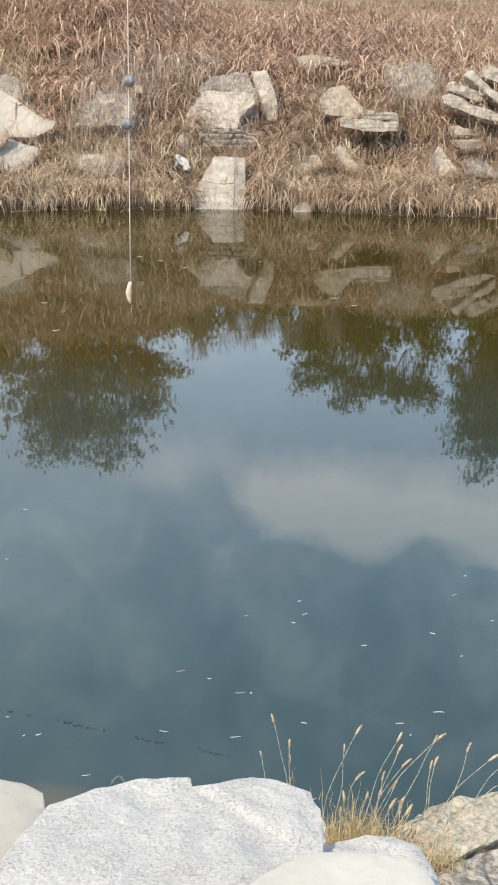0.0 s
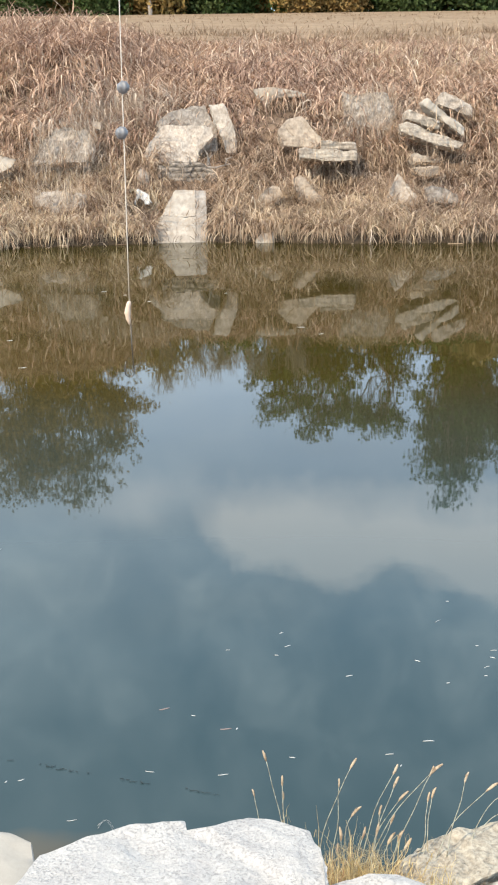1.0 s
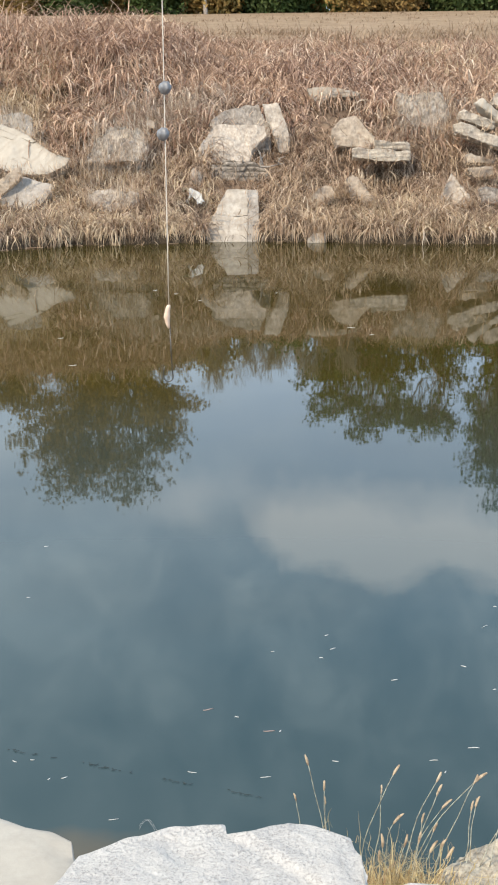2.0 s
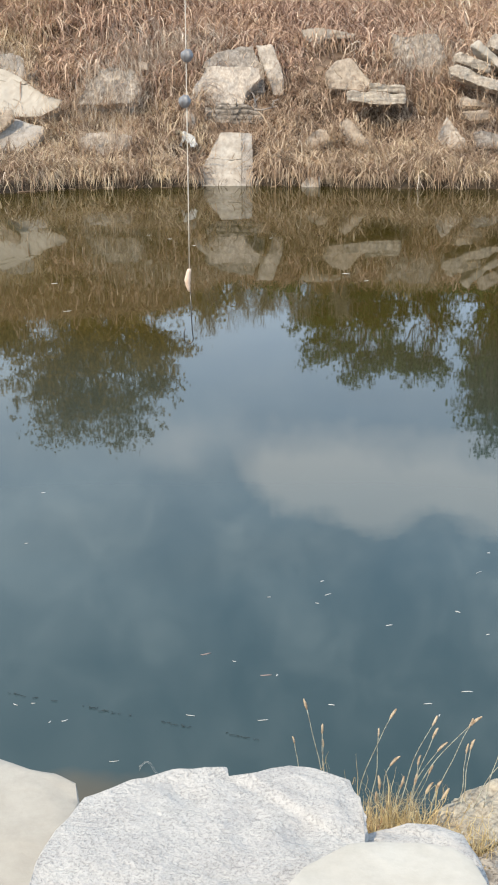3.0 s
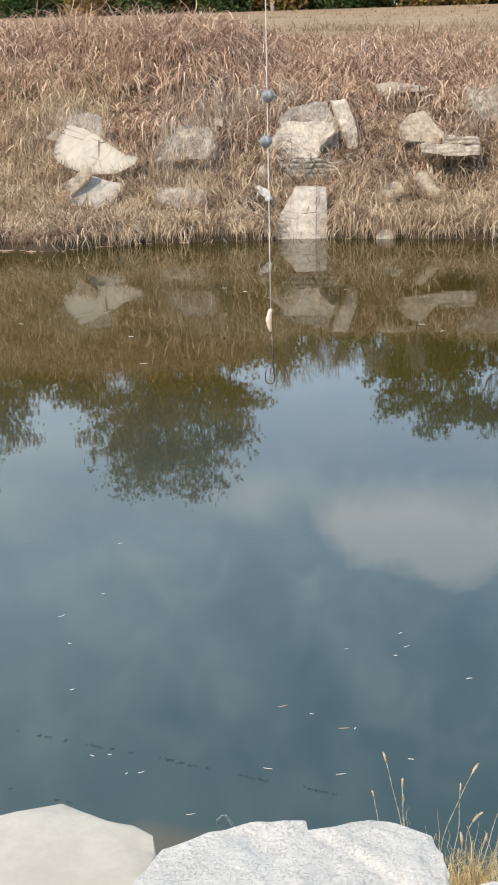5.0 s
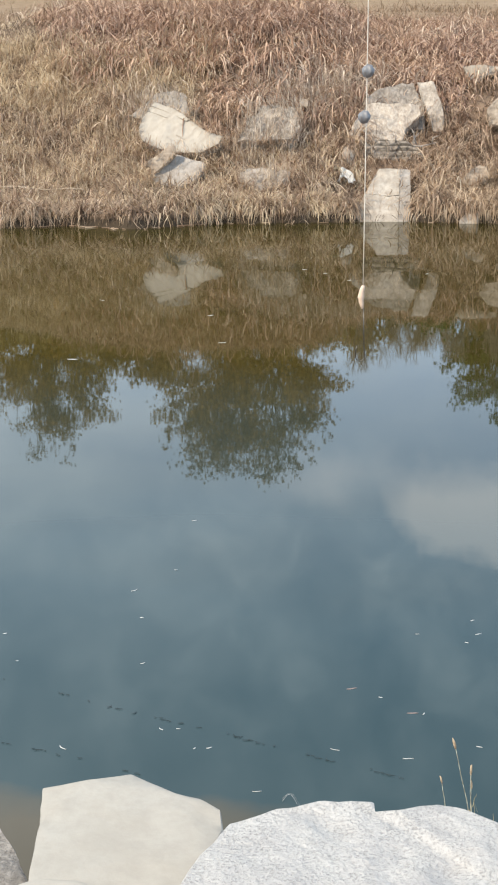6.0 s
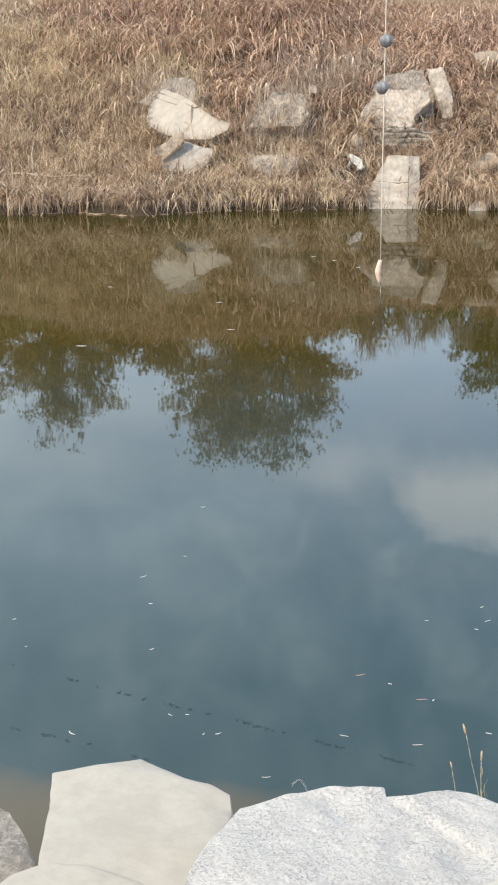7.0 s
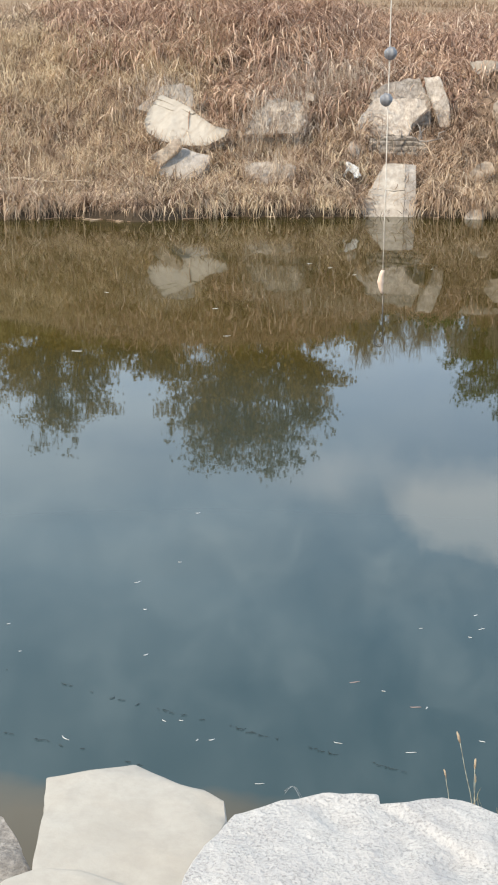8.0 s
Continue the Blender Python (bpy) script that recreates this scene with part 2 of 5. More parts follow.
DRY_GRASS = grass_material("dry_grass", [(0.279, 0.189, 0.129), (0.465, 0.333, 0.228), (0.642, 0.483, 0.339), (0.353, 0.244, 0.166), (0.744, 0.593, 0.428)], (0.595, 0.451, 0.296))
TALL_GRASS = grass_material("tall_dry_grass", [(0.185, 0.110, 0.080), (0.442, 0.288, 0.201), (0.697, 0.484, 0.347), (0.276, 0.169, 0.120), (0.921, 0.701, 0.513)], (0.573, 0.394, 0.257))
# fallen blades in halved tones: the shade under the tussocks is in the colour
SHADE_THATCH = grass_material("shade_dark_thatch", [(0.088, 0.058, 0.040), (0.169, 0.118, 0.081), (0.220, 0.156, 0.106), (0.122, 0.083, 0.055)], (0.175, 0.120, 0.080))
PALE_GRASS = grass_material("pale_straw", [(0.651, 0.507, 0.380), (0.800, 0.651, 0.503), (0.725, 0.558, 0.418), (0.856, 0.725, 0.580)], (0.744, 0.595, 0.418))
GOLDEN_GRASS = grass_material("golden_dry_grass", [(0.437, 0.328, 0.213), (0.660, 0.513, 0.345), (0.772, 0.618, 0.428), (0.539, 0.407, 0.265)], (0.688, 0.546, 0.357))
FIELD_GRASS = grass_material("mown_field_grass", [(0.340, 0.240, 0.155), (0.440, 0.317, 0.210), (0.260, 0.173, 0.110)], (0.420, 0.317, 0.210), 0.2)
GREY_WEED = grass_material("grey_dead_stems", [(0.372, 0.300, 0.235), (0.635, 0.533, 0.424), (0.497, 0.406, 0.316), (0.786, 0.665, 0.532)], (0.635, 0.506, 0.366), 0.8)
TUFT_GRASS = grass_material("golden_tuft_grass", [(0.60, 0.45, 0.22), (0.72, 0.57, 0.31), (0.48, 0.33, 0.15), (0.82, 0.70, 0.46)], (0.64, 0.52, 0.27), 6.0)
RED_GRASS = grass_material("reddish_dry_grass", [(0.30, 0.14, 0.09), (0.42, 0.24, 0.15), (0.24, 0.11, 0.07)], (0.40, 0.26, 0.15), 6.0)
FOXTAIL = grass_material("foxtail_head", [(0.493, 0.348, 0.208), (0.616, 0.480, 0.325), (0.426, 0.288, 0.182)], (0.650, 0.540, 0.403), 9.0)
STEM = grass_material("foxtail_stem", [(0.50, 0.48, 0.37), (0.60, 0.58, 0.47)], (0.50, 0.50, 0.37), 9.0)
OLIVE_LEAF = grass_material("olive_leaf", [(0.206, 0.152, 0.042), (0.323, 0.227, 0.070), (0.387, 0.254, 0.085), (0.243, 0.162, 0.052)], (0.334, 0.211, 0.078), 0.25)
BROWN_LEAF = grass_material("brown_leaf", [(0.230, 0.176, 0.074), (0.324, 0.254, 0.115), (0.377, 0.299, 0.142), (0.269, 0.209, 0.088)], (0.337, 0.269, 0.128), 0.25)
GREEN_LEAF = grass_material("green_leaf", [(0.039, 0.072, 0.017), (0.068, 0.118, 0.030), (0.099, 0.145, 0.046), (0.049, 0.088, 0.025)], (0.099, 0.125, 0.042), 0.3)


def bark_material(name, a, c):
    m, t, b = material(name, 0.9, 0.2)
    p = world_place(t)
    n = noise_tex(t, p, 6.0, 5.0, 0.65, 0.6)
    wire(t, ramp(t, n, [(0.3, a), (0.7, c)]), b.inputs["Base Color"])
    bump(t, b, n, 0.6, 0.03)
    return m


BARK = bark_material("dark_bark", (0.09, 0.072, 0.055), (0.22, 0.18, 0.14))
PALE_BARK = bark_material("pale_bark", (0.20, 0.17, 0.145), (0.38, 0.33, 0.28))


def ground_material():
    m, t, b = material("earth", 0.95, 0.2)
    p = world_place(t)
    n1 = noise_tex(t, p, 0.8, 6.0, 0.6)
    n2 = noise_tex(t, p, 14.0, 5.0, 0.65)
    col = mix(t, ramp(t, n1, [(0.35, 0.0), (0.65, 1.0)]), (0.15, 0.10, 0.066), (0.24, 0.165, 0.11))
    col = mix(t, ramp(t, n2, [(0.35, 0.6), (0.6, 0.0)]), col, (0.13, 0.088, 0.058))
    split = t.nodes.new("ShaderNodeSeparateXYZ")
    wire(t, p, split.inputs[0])
    # wet mud at the water's edge
    wet = ramp(t, maths(t, "MULTIPLY_ADD", maths(t, "ADD", split.outputs[2], maths(t, "MULTIPLY", n2, 0.1)), 4.0, 0.0, clamp=True), [(0.65, 1.0), (0.95, 0.0)])
    far_side = maths(t, "MULTIPLY_ADD", split.outputs[1], 1.0, -10.0, clamp=True)
    col = mix(t, maths(t, "MULTIPLY", wet, far_side), col, (0.055, 0.040, 0.026))
    field = ramp(t, maths(t, "MULTIPLY_ADD", split.outputs[1], 0.1, -3.3, clamp=True), [(0.0, 0.0), (1.0, 1.0)])
    streak = node(t, "ShaderNodeMapping")
    streak.inputs["Scale"].default_value = (0.35, 1.6, 1.0)
    wire(t, p, streak.inputs["Vector"])
    n3 = ramp(t, noise_tex(t, streak.outputs[0], 1.1, 6.0, 0.65), [(0.35, 0.0), (0.65, 1.0)])
    dry = mix(t, n3, (0.26, 0.185, 0.115), (0.34, 0.25, 0.165))
    dry = mix(t, ramp(t, noise_tex(t, p, 2.6, 6.0, 0.7), [(0.4, 0.55), (0.6, 0.0)]), dry, (0.19, 0.125, 0.075))
    col = mix(t, field, col, dry)
    wire(t, col, b.inputs["Base Color"])
    # pale silt over the bed of the near shallows
    bed = maths(t, "MULTIPLY", maths(t, "MULTIPLY_ADD", split.outputs[1], -1.0, 9.0, clamp=True), maths(t, "MULTIPLY_ADD", split.outputs[2], -8.0, 0.4, clamp=True))
    col = mix(t, bed, col, mix(t, n1, (0.40, 0.32, 0.21), (0.52, 0.42, 0.29)))
    wire(t, col, b.inputs["Base Color"])
    bump(t, b, n2, 0.6, 0.04)
    return m


EARTH = ground_material()


def water_material():
    m = bpy.data.materials.new("pond_water")
    m.use_nodes = True
    t = m.node_tree
    t.nodes.clear()
    p = world_place(t)
    n = node(t, "ShaderNodeMapping")
    n.inputs["Scale"].default_value = (0.8, 1.0, 1.0)
    wire(t, p, n.inputs["Vector"])
    swell = noise_tex(t, n.outputs[0], 1.1, 1.0, 0.4)
    ripple = noise_tex(t, n.outputs[0], 9.0, 2.0, 0.5)
    h = maths(t, "ADD", swell, maths(t, "MULTIPLY", ripple, 0.05))
    bm = node(t, "ShaderNodeBump", Strength=1.0, Distance=0.0016)
    wire(t, h, bm.inputs["Height"])
    split = t.nodes.new("ShaderNodeSeparateXYZ")
    wire(t, p, split.inputs[0])
    # blue-green open water; brown put in farther out to tone the mirrored trees
    drift = maths(t, "MULTIPLY_ADD", noise_tex(t, p, 0.35, 3.0), 0.3, -0.15)
    mirror_brown = ramp(t, maths(t, "ADD", maths(t, "MULTIPLY_ADD", split.outputs[1], 0.1, -0.2), drift, clamp=True), [(0.32, 0.0), (0.85, 1.0)])
    # a paler brown to the left, to lift the dark tree reflections there
    left_lift = ramp(t, maths(t, "ADD", maths(t, "MULTIPLY_ADD", split.outputs[0], -0.16, 0.25), drift, clamp=True), [(0.0, 0.0), (1.0, 1.0)])
    murk_tone = mix(t, mirror_brown, (0.0285, 0.0505, 0.0535), mix(t, left_lift, (0.044, 0.033, 0.0075), (0.050, 0.0385, 0.0085)))
    # stirred-up silt in the shallows by the near stones, reaching out less on the right
    reach = maths(t, "ADD", split.outputs[1], maths(t, "MULTIPLY", maths(t, "ADD", split.outputs[0], 0.4, clamp=True), 0.32))
    reach = maths(t, "ADD", reach, maths(t, "MULTIPLY_ADD", noise_tex(t, p, 3.0, 3.0), 0.24, -0.12))
    shoal = ramp(t, maths(t, "ADD", reach, -3.2, clamp=True), [(0.20, 0.85), (0.32, 0.55), (0.41, 0.0)])
    murk_tone = mix(t, shoal, murk_tone, (0.100, 0.079, 0.049))
    murk = node(t, "ShaderNodeBsdfDiffuse")
    wire(t, murk_tone, murk.inputs["Color"])
    gloss = node(t, "ShaderNodeBsdfGlossy", Roughness=0.02)
    wire(t, bm.outputs[0], gloss.inputs["Normal"])
    fres = node(t, "ShaderNodeFresnel", IOR=1.29)
    wire(t, bm.outputs[0], fres.inputs["Normal"])
    top = t.nodes.new("ShaderNodeMixShader")
    wire(t, fres.outputs[0], top.inputs[0])
    wire(t, murk.outputs[0], top.inputs[1])
    wire(t, gloss.outputs[0], top.inputs[2])
    out = t.nodes.new("ShaderNodeOutputMaterial")
    wire(t, top.outputs[0], out.inputs[0])
    return m


WATER = water_material()


def plain(name, col, rough, metal=0.0, spec=0.5, grain=200.0):
    m, t, b = material(name, rough, spec)
    b.inputs["Metallic"].default_value = metal
    n = noise_tex(t, coords(t), grain, 3.0)
    wire(t, mix(t, n, tuple(c * 0.8 for c in col), tuple(min(1, c * 1.15) for c in col)), b.inputs["Base Color"])
    return m


LEAD = plain("lead", (0.20, 0.20, 0.205), 0.55, 0.3)
STEEL = plain("hook_steel", (0.10, 0.09, 0.08), 0.35, 0.9)
NYLON = plain("nylon_line", (0.62, 0.55, 0.46), 0.35)
BAIT = plain("bait", (0.62, 0.46, 0.34), 0.5)
GRAPHITE = plain("graphite_rod", (0.04, 0.04, 0.045), 0.35)
CLOTH = plain("white_plastic", (0.80, 0.79, 0.77), 0.45, 0.0, 0.5, 12.0)
CLOTH_TAN = plain("tan_plastic", (0.55, 0.47, 0.34), 0.6, 0.0, 0.4, 12.0)
STRAW = plain("bleached_straw", (0.56, 0.55, 0.52), 0.7, 0.0, 0.3, 40.0)
DEAD_STALK = plain("dead_stalk", (0.46, 0.37, 0.275), 0.8, 0.0, 0.2, 60.0)
RUST_LEAF = plain("rust_leaf", (0.25, 0.19, 0.17), 0.7, 0.0, 0.3, 40.0)
ALGAE = plain("black_algae", (0.030, 0.042, 0.042), 0.6, 0.0, 0.3, 30.0)

# ---- helpers of this scene ----
RNG = np.random.default_rng(7)


def mesh_of(name, verts, faces, mat):
    """One mesh from arrays; every face has the same number of corners."""
    verts, faces = np.asarray(verts, np.float32), np.asarray(faces, np.int32)
    me = bpy.data.meshes.new(name)
    k = faces.shape[1]
    me.vertices.add(len(verts))
    me.vertices.foreach_set("co", verts.ravel())
    me.loops.add(faces.size)
    me.loops.foreach_set("vertex_index", faces.ravel())
    me.polygons.add(len(faces))
    me.polygons.foreach_set("loop_start", np.arange(0, faces.size, k, dtype=np.int32))
    me.update(calc_edges=True)
    me.validate()
    me.materials.append(mat)
    return me


def part(name, bm, mat, parent=None, label="", smooth=True):
    me = bpy.data.meshes.new(name)
    for f in bm.faces:
        f.smooth = smooth
    bm.to_mesh(me)
    bm.free()
    me.materials.append(mat)
    ob = new(name, me)
    ob.parent = parent
    if label:
        tagged(ob, label)
    return ob


def smoothstep(a, b, x):
    s = np.clip((np.asarray(x, float) - a) / (b - a), 0, 1)
    return s * s * (3 - 2 * s)


# ---- lie of the land ----
def shore(x):
    """Where the far water's edge runs."""
    x = np.asarray(x, float)
    line = np.interp(x, [-12, -7, -5.6, -4.6, -3.2, -2, 0, 1, 2, 3, 8], [19.6, 20.05, 20.4, 20.1, 21.1, 21.25, 21.4, 21.4, 21.1, 21.05, 20.9])
    return line + 0.06 * np.sin(3.1 * x) + 0.04 * np.sin(7.3 * x + 1)


BANK_D = [-40, -2.6, -0.02, 0.07, 1.3, 2.4, 3, 4.3, 5.6, 9, 13, 17, 38, 80, 1500]
BANK_Z = [-1.2, -1.2, -0.06, 0.19, 0.40, 0.72, 1.0, 1.7, 2.2, 2.75, 3.35, 3.85, 6.1, 6.5, 9]


def land(x, y):
    x, y = np.asarray(x, float), np.asarray(y, float)
    d = y - shore(x)
    # the little bays of the water's edge fade out up the bank
    d = d + (shore(x) - 21.3) * smoothstep(0.1, 1.6, d)
    far = np.interp(d, BANK_D, BANK_Z)
    far = far - 0.30 * np.exp(-(((x + 0.66) / 0.60) ** 4 + ((y - 22.2) / 1.35) ** 6))
    mound = smoothstep(-1.2, -3.5, x) * smoothstep(-13, -9.5, x) * smoothstep(4, 8, d) * smoothstep(24, 13, d)
    far = far + 0.75 * mound
    near = np.interp(y, [-60, -2, 1.5, 2.2, 2.8, 3.3, 5.0, 9.0], [1.6, 0.62, 0.52, 0.28, 0.02, -0.2, -0.75, -1.2])
    lumps = 0.05 * np.sin(1.9 * x + 0.7 * y) * np.sin(1.3 * y - 0.8 * x) + 0.025 * np.sin(5.1 * x) * np.sin(4.3 * y)
    far = far + 0.004 * np.clip(x, -10, 20) * smoothstep(30, 58, y)
    return np.maximum(far, near) + lumps * smoothstep(0.3, 1.2, np.abs(d)) * smoothstep(42, 32, y)


def build_ground():
    xs = np.unique(np.concatenate([np.linspace(-700, -30, 24), np.linspace(-30, -12, 28), np.linspace(-12, 9, 160), np.linspace(9, 30, 30), np.linspace(30, 700, 24)]))
    ys = np.unique(np.concatenate([np.linspace(-300, -4, 20), np.linspace(-4, 8, 70), np.linspace(8, 18, 14), np.linspace(18, 42, 170), np.linspace(42, 90, 40), np.linspace(90, 1500, 30)]))
    gx, gy = np.meshgrid(xs, ys)
    v = np.stack([gx, gy, land(gx, gy)], -1).reshape(-1, 3)
    w, h = len(xs), len(ys)
    a = (np.arange(h - 1)[:, None] * w + np.arange(w - 1)[None]).ravel()
    me = mesh_of("ground", v, np.stack([a, a + 1, a + 1 + w, a + w], 1), EARTH)
    me.polygons.foreach_set("use_smooth", np.ones(len(me.polygons), bool))
    tagged(new("ground", me), "brown earth banks rising to a dry mown field", "ground", kind="structure")


def build_water():
    me = mesh_of("water", [(-300, 2.2, 0), (300, 2.2, 0), (300, 22.6, 0), (-300, 22.6, 0)], [(0, 1, 2, 3)], WATER)
    tagged(new("water", me), "calm murky pond water mirroring trees and sky", "water", kind="structure")


build_ground()
build_water()


# ---- stones ----
RIMS = []  # the stones' outlines on the far bank, with their poses: where grass laps over
FEET = []  # where the stones' lower edges meet the bank: x, y, half width, veiled
CLEAR = []  # stretches of bank that the stones keep free of grass: x, y, half width, half depth


def stone(name, outline, thick, m, mat, label, bevel=0.028, edge=0.09, rough=0.05, seed=0, taper=0.9, jitter=None, group="", category="rock", parent=None):
    """A broken block: its face has the outline (across, up), and it goes back by thick. m: pose of the face."""
    rnd = random.Random(seed)
    bm = bmesh.new()
    front = [bm.verts.new((u, rnd.uniform(-1, 1) * (0.1 * thick if jitter is None else jitter), v)) for u, v in outline]
    cu, cv = sum(u for u, v in outline) / len(outline), sum(v for u, v in outline) / len(outline)
    back = [bm.verts.new((cu + (u - cu) * taper, thick * rnd.uniform(0.9, 1.1), cv + (v - cv) * taper)) for u, v in outline]
    n = len(outline)
    bm.faces.new(front)
    bm.faces.new(back[::-1])
    for k in range(n):
        bm.faces.new((front[k], back[k], back[(k + 1) % n], front[(k + 1) % n]))
    bmesh.ops.recalc_face_normals(bm, faces=bm.faces)
    bmesh.ops.bevel(bm, geom=list(bm.edges), offset=bevel, segments=2, profile=0.6, affect="EDGES", clamp_overlap=True)
    bmesh.ops.triangulate(bm, faces=bm.faces)
    for _ in range(7):
        long = [e for e in bm.edges if e.calc_length() > edge]
        if not long:
            break
        bmesh.ops.subdivide_edges(bm, edges=long, cuts=1)
        bmesh.ops.triangulate(bm, faces=[f for f in bm.faces if len(f.verts) > 3])
    bm.normal_update()
    off = Vector((seed * 3.1, seed * 1.7, seed * 0.9))
    k1 = 0.075 / edge
    for v in bm.verts:
        a = noise.noise(v.co * k1 * 1.7 + off)
        c = noise.noise(v.co * k1 * 3.6 + off * 2)
        chip = max(0.0, abs(noise.noise(v.co * k1 * 2.4 + off * 3)) - 0.2)
        v.co += v.normal * rough * (0.75 * a + 0.5 * c + 0.3 * noise.noise(v.co * k1 * 8.0 + off) - 2.2 * chip)
    ob = part(name, bm, mat, smooth=False)
    ob.data.polygons.foreach_set("use_smooth", np.ones(len(ob.data.polygons), bool))
    ob.data.set_sharp_from_angle(angle=radians(38))
    if parent:
        ob.parent = parent
        ob.matrix_basis = m
        return ob
    ob.matrix_world = m
    return tagged(ob, label, category, group)


def bedding(block, outline, proud, mat, seed):
    """A thin layer standing proud of a block's face, along its upper edge."""
    stone("layer", outline, 0.10, pose(0, -proud, 0), mat, "", bevel=0.010, edge=0.045, rough=0.012, seed=seed, parent=block)


def bank_stone(name, outline, thick, x, y, z, tilt, mat, label, turn=0.0, clear=(0.0, 0.0, 0.0), veiled=False, fringe=None, **kw):
    ob = stone(name, outline, thick, pose(x, y, z, -tilt, 0, turn), mat, label, group="stones on the far bank", seed=len(CLEAR) + 3, edge=0.045, **kw)
    RIMS.append((outline, pose(x, y, z, -tilt, 0, turn), fringe if fringe is not None else 1.9 if veiled else 0.9 if y < 23 else 0.35))
    half = max(u for u, v in outline)
    foot_y = y + min(v for u, v in outline) * math.sin(radians(tilt))
    if foot_y > float(shore(x)) + 0.3:
        FEET.append((x, foot_y, half, veiled))
    deep = 0.26 if y < 24.4 else 0.36
    if veiled:
        half, deep = half * 0.7, 0.12
    CLEAR.append((x, y - 0.2 + clear[1] - (deep - 0.3), half * 0.78 + clear[0], deep + clear[2]))
    return ob


bank_stone("stone_slab", [(-0.285, 0.06), (-0.235, 0.29), (-0.17, 0.70), (-0.08, 0.98), (0.28, 1.0), (0.30, 0.02), (0.12, -0.02), (-0.06, 0.03)], 0.3, -0.78, 22.295, 0.363, 66, SLAB_STONE, "cracked upper piece of a pale limestone slab", jitter=0.006, bevel=0.006, rough=0.016, clear=(0.26, -0.75, 0.95), fringe=0.15)
bank_stone("stone_slab", [(-0.57, -1.08), (-0.39, -0.44), (-0.295, 0.045), (-0.06, 0.018), (0.12, -0.032), (0.30, 0.008), (0.30, -1.05)], 0.3, -0.78, 22.30, 0.36, 66, SLAB_STONE, "pale smooth limestone slab sloping into the water", jitter=0.006, bevel=0.006, rough=0.012, clear=(0.26, -0.75, 0.95), fringe=0.15)
# right third of the same slab; its shade is given by a greyer stone
bank_stone("stone_slab", [(-0.13, 0.99), (0.08, 0.96), (0.105, 0.29), (0.12, -0.99), (-0.13, -1.03)], 0.3, -0.40, 22.315, 0.350, 66, GREY_SLAB, "right third of the pale slab, coloured grey to stand for its shade", jitter=0.006, bevel=0.012, rough=0.016, clear=(0.26, -0.7, 0.9), fringe=0.0)
bank_stone("boulder", [(-0.79, -0.30), (-0.44, 0.53), (0.02, 0.50), (0.55, 0.45), (0.59, 0.19), (0.33, -0.07), (0.25, -0.45), (-0.33, -0.38), (-0.70, -0.40)], 0.5, -0.76, 24.66, 1.47, 40, LIMESTONE, "large pale broken limestone block with a flat face", rough=0.035, bevel=0.02, clear=(0.12, -0.25, 0.25))
bank_stone("boulder", [(-0.72, 0.07), (-0.43, 0.38), (0.02, 0.57), (0.28, 0.54), (0.53, -0.10), (0.52, -0.62), (0.12, -0.61), (-0.43, -0.12)], 0.4, -0.62, 25.32, 1.80, 45, GREY_STONE, "grey weathered boulder behind a pale block", rough=0.045, bevel=0.025)
bank_stone("boulder", [(-0.32, 0.50), (-0.19, 0.55), (-0.04, 0.52), (0.18, 0.04), (0.23, -0.46), (0.12, -0.5), (0.0, -0.46), (-0.12, -0.06)], 0.3, 0.05, 25.02, 1.76, 25, LIMESTONE, "narrow pale stone leaning against a boulder", rough=0.04, bevel=0.02, clear=(0.14, -0.2, 0.2))
bank_stone("boulder", [(-0.46, 0.16), (-0.2, 0.26), (0.21, 0.22), (0.47, 0.12), (0.60, -0.05), (0.52, -0.17), (0.24, -0.13), (0.05, -0.19), (-0.3, -0.21), (-0.45, -0.06)], 0.5, -0.73, 24.06, 0.99, 30, LAYERED_STONE, "dark rough layered stone under a large block", rough=0.08, bevel=0.02, clear=(0.05, -0.25, 0.3))
bank_stone("boulder", [(-0.1, 0.27), (0.07, 0.14), (0.14, -0.17), (0.01, -0.26), (-0.11, 0.03)], 0.2, -1.44, 23.85, 0.89, 30, LIMESTONE, "small pale wedge beside a layered stone", rough=0.03, bevel=0.015)
bank_stone("stone_slab", [(-0.54, 0.13), (-0.11, 0.16), (0.39, 0.08), (0.57, 0.03), (0.5, -0.05), (-0.06, -0.06), (-0.3, -0.24), (-0.46, -0.05)], 0.5, 1.14, 26.75, 2.40, 20, SLAB_STONE, "flat pale stone lying high in tall grass", bevel=0.012, rough=0.02, clear=(0.16, -0.5, 0.5))
bank_stone("boulder", [(-0.4, 0.06), (-0.16, 0.33), (0.08, 0.38), (0.46, -0.13), (0.33, -0.37), (-0.31, -0.27)], 0.4, 1.41, 24.84, 1.69, 30, BROWN_STONE, "brown wedge-shaped stone half sunk in grass", rough=0.04)
bank_stone("stone_slab", [(-0.5, 0.1), (-0.38, 0.13), (0.58, 0.06), (0.56, -0.1), (0.23, -0.12), (-0.48, -0.06)], 0.6, 1.84, 23.64, 1.32, 5, LEDGE_STONE, "long flat limestone ledge jutting from the bank", rough=0.04, clear=(0.0, -0.15, 0.0))
bank_stone("stone_slab", [(-0.33, 0.1), (0.31, 0.06), (0.33, -0.1), (-0.31, -0.06)], 0.5, 2.11, 23.90, 1.47, 5, LEDGE_STONE, "short flat stone lying on a longer ledge", rough=0.04)
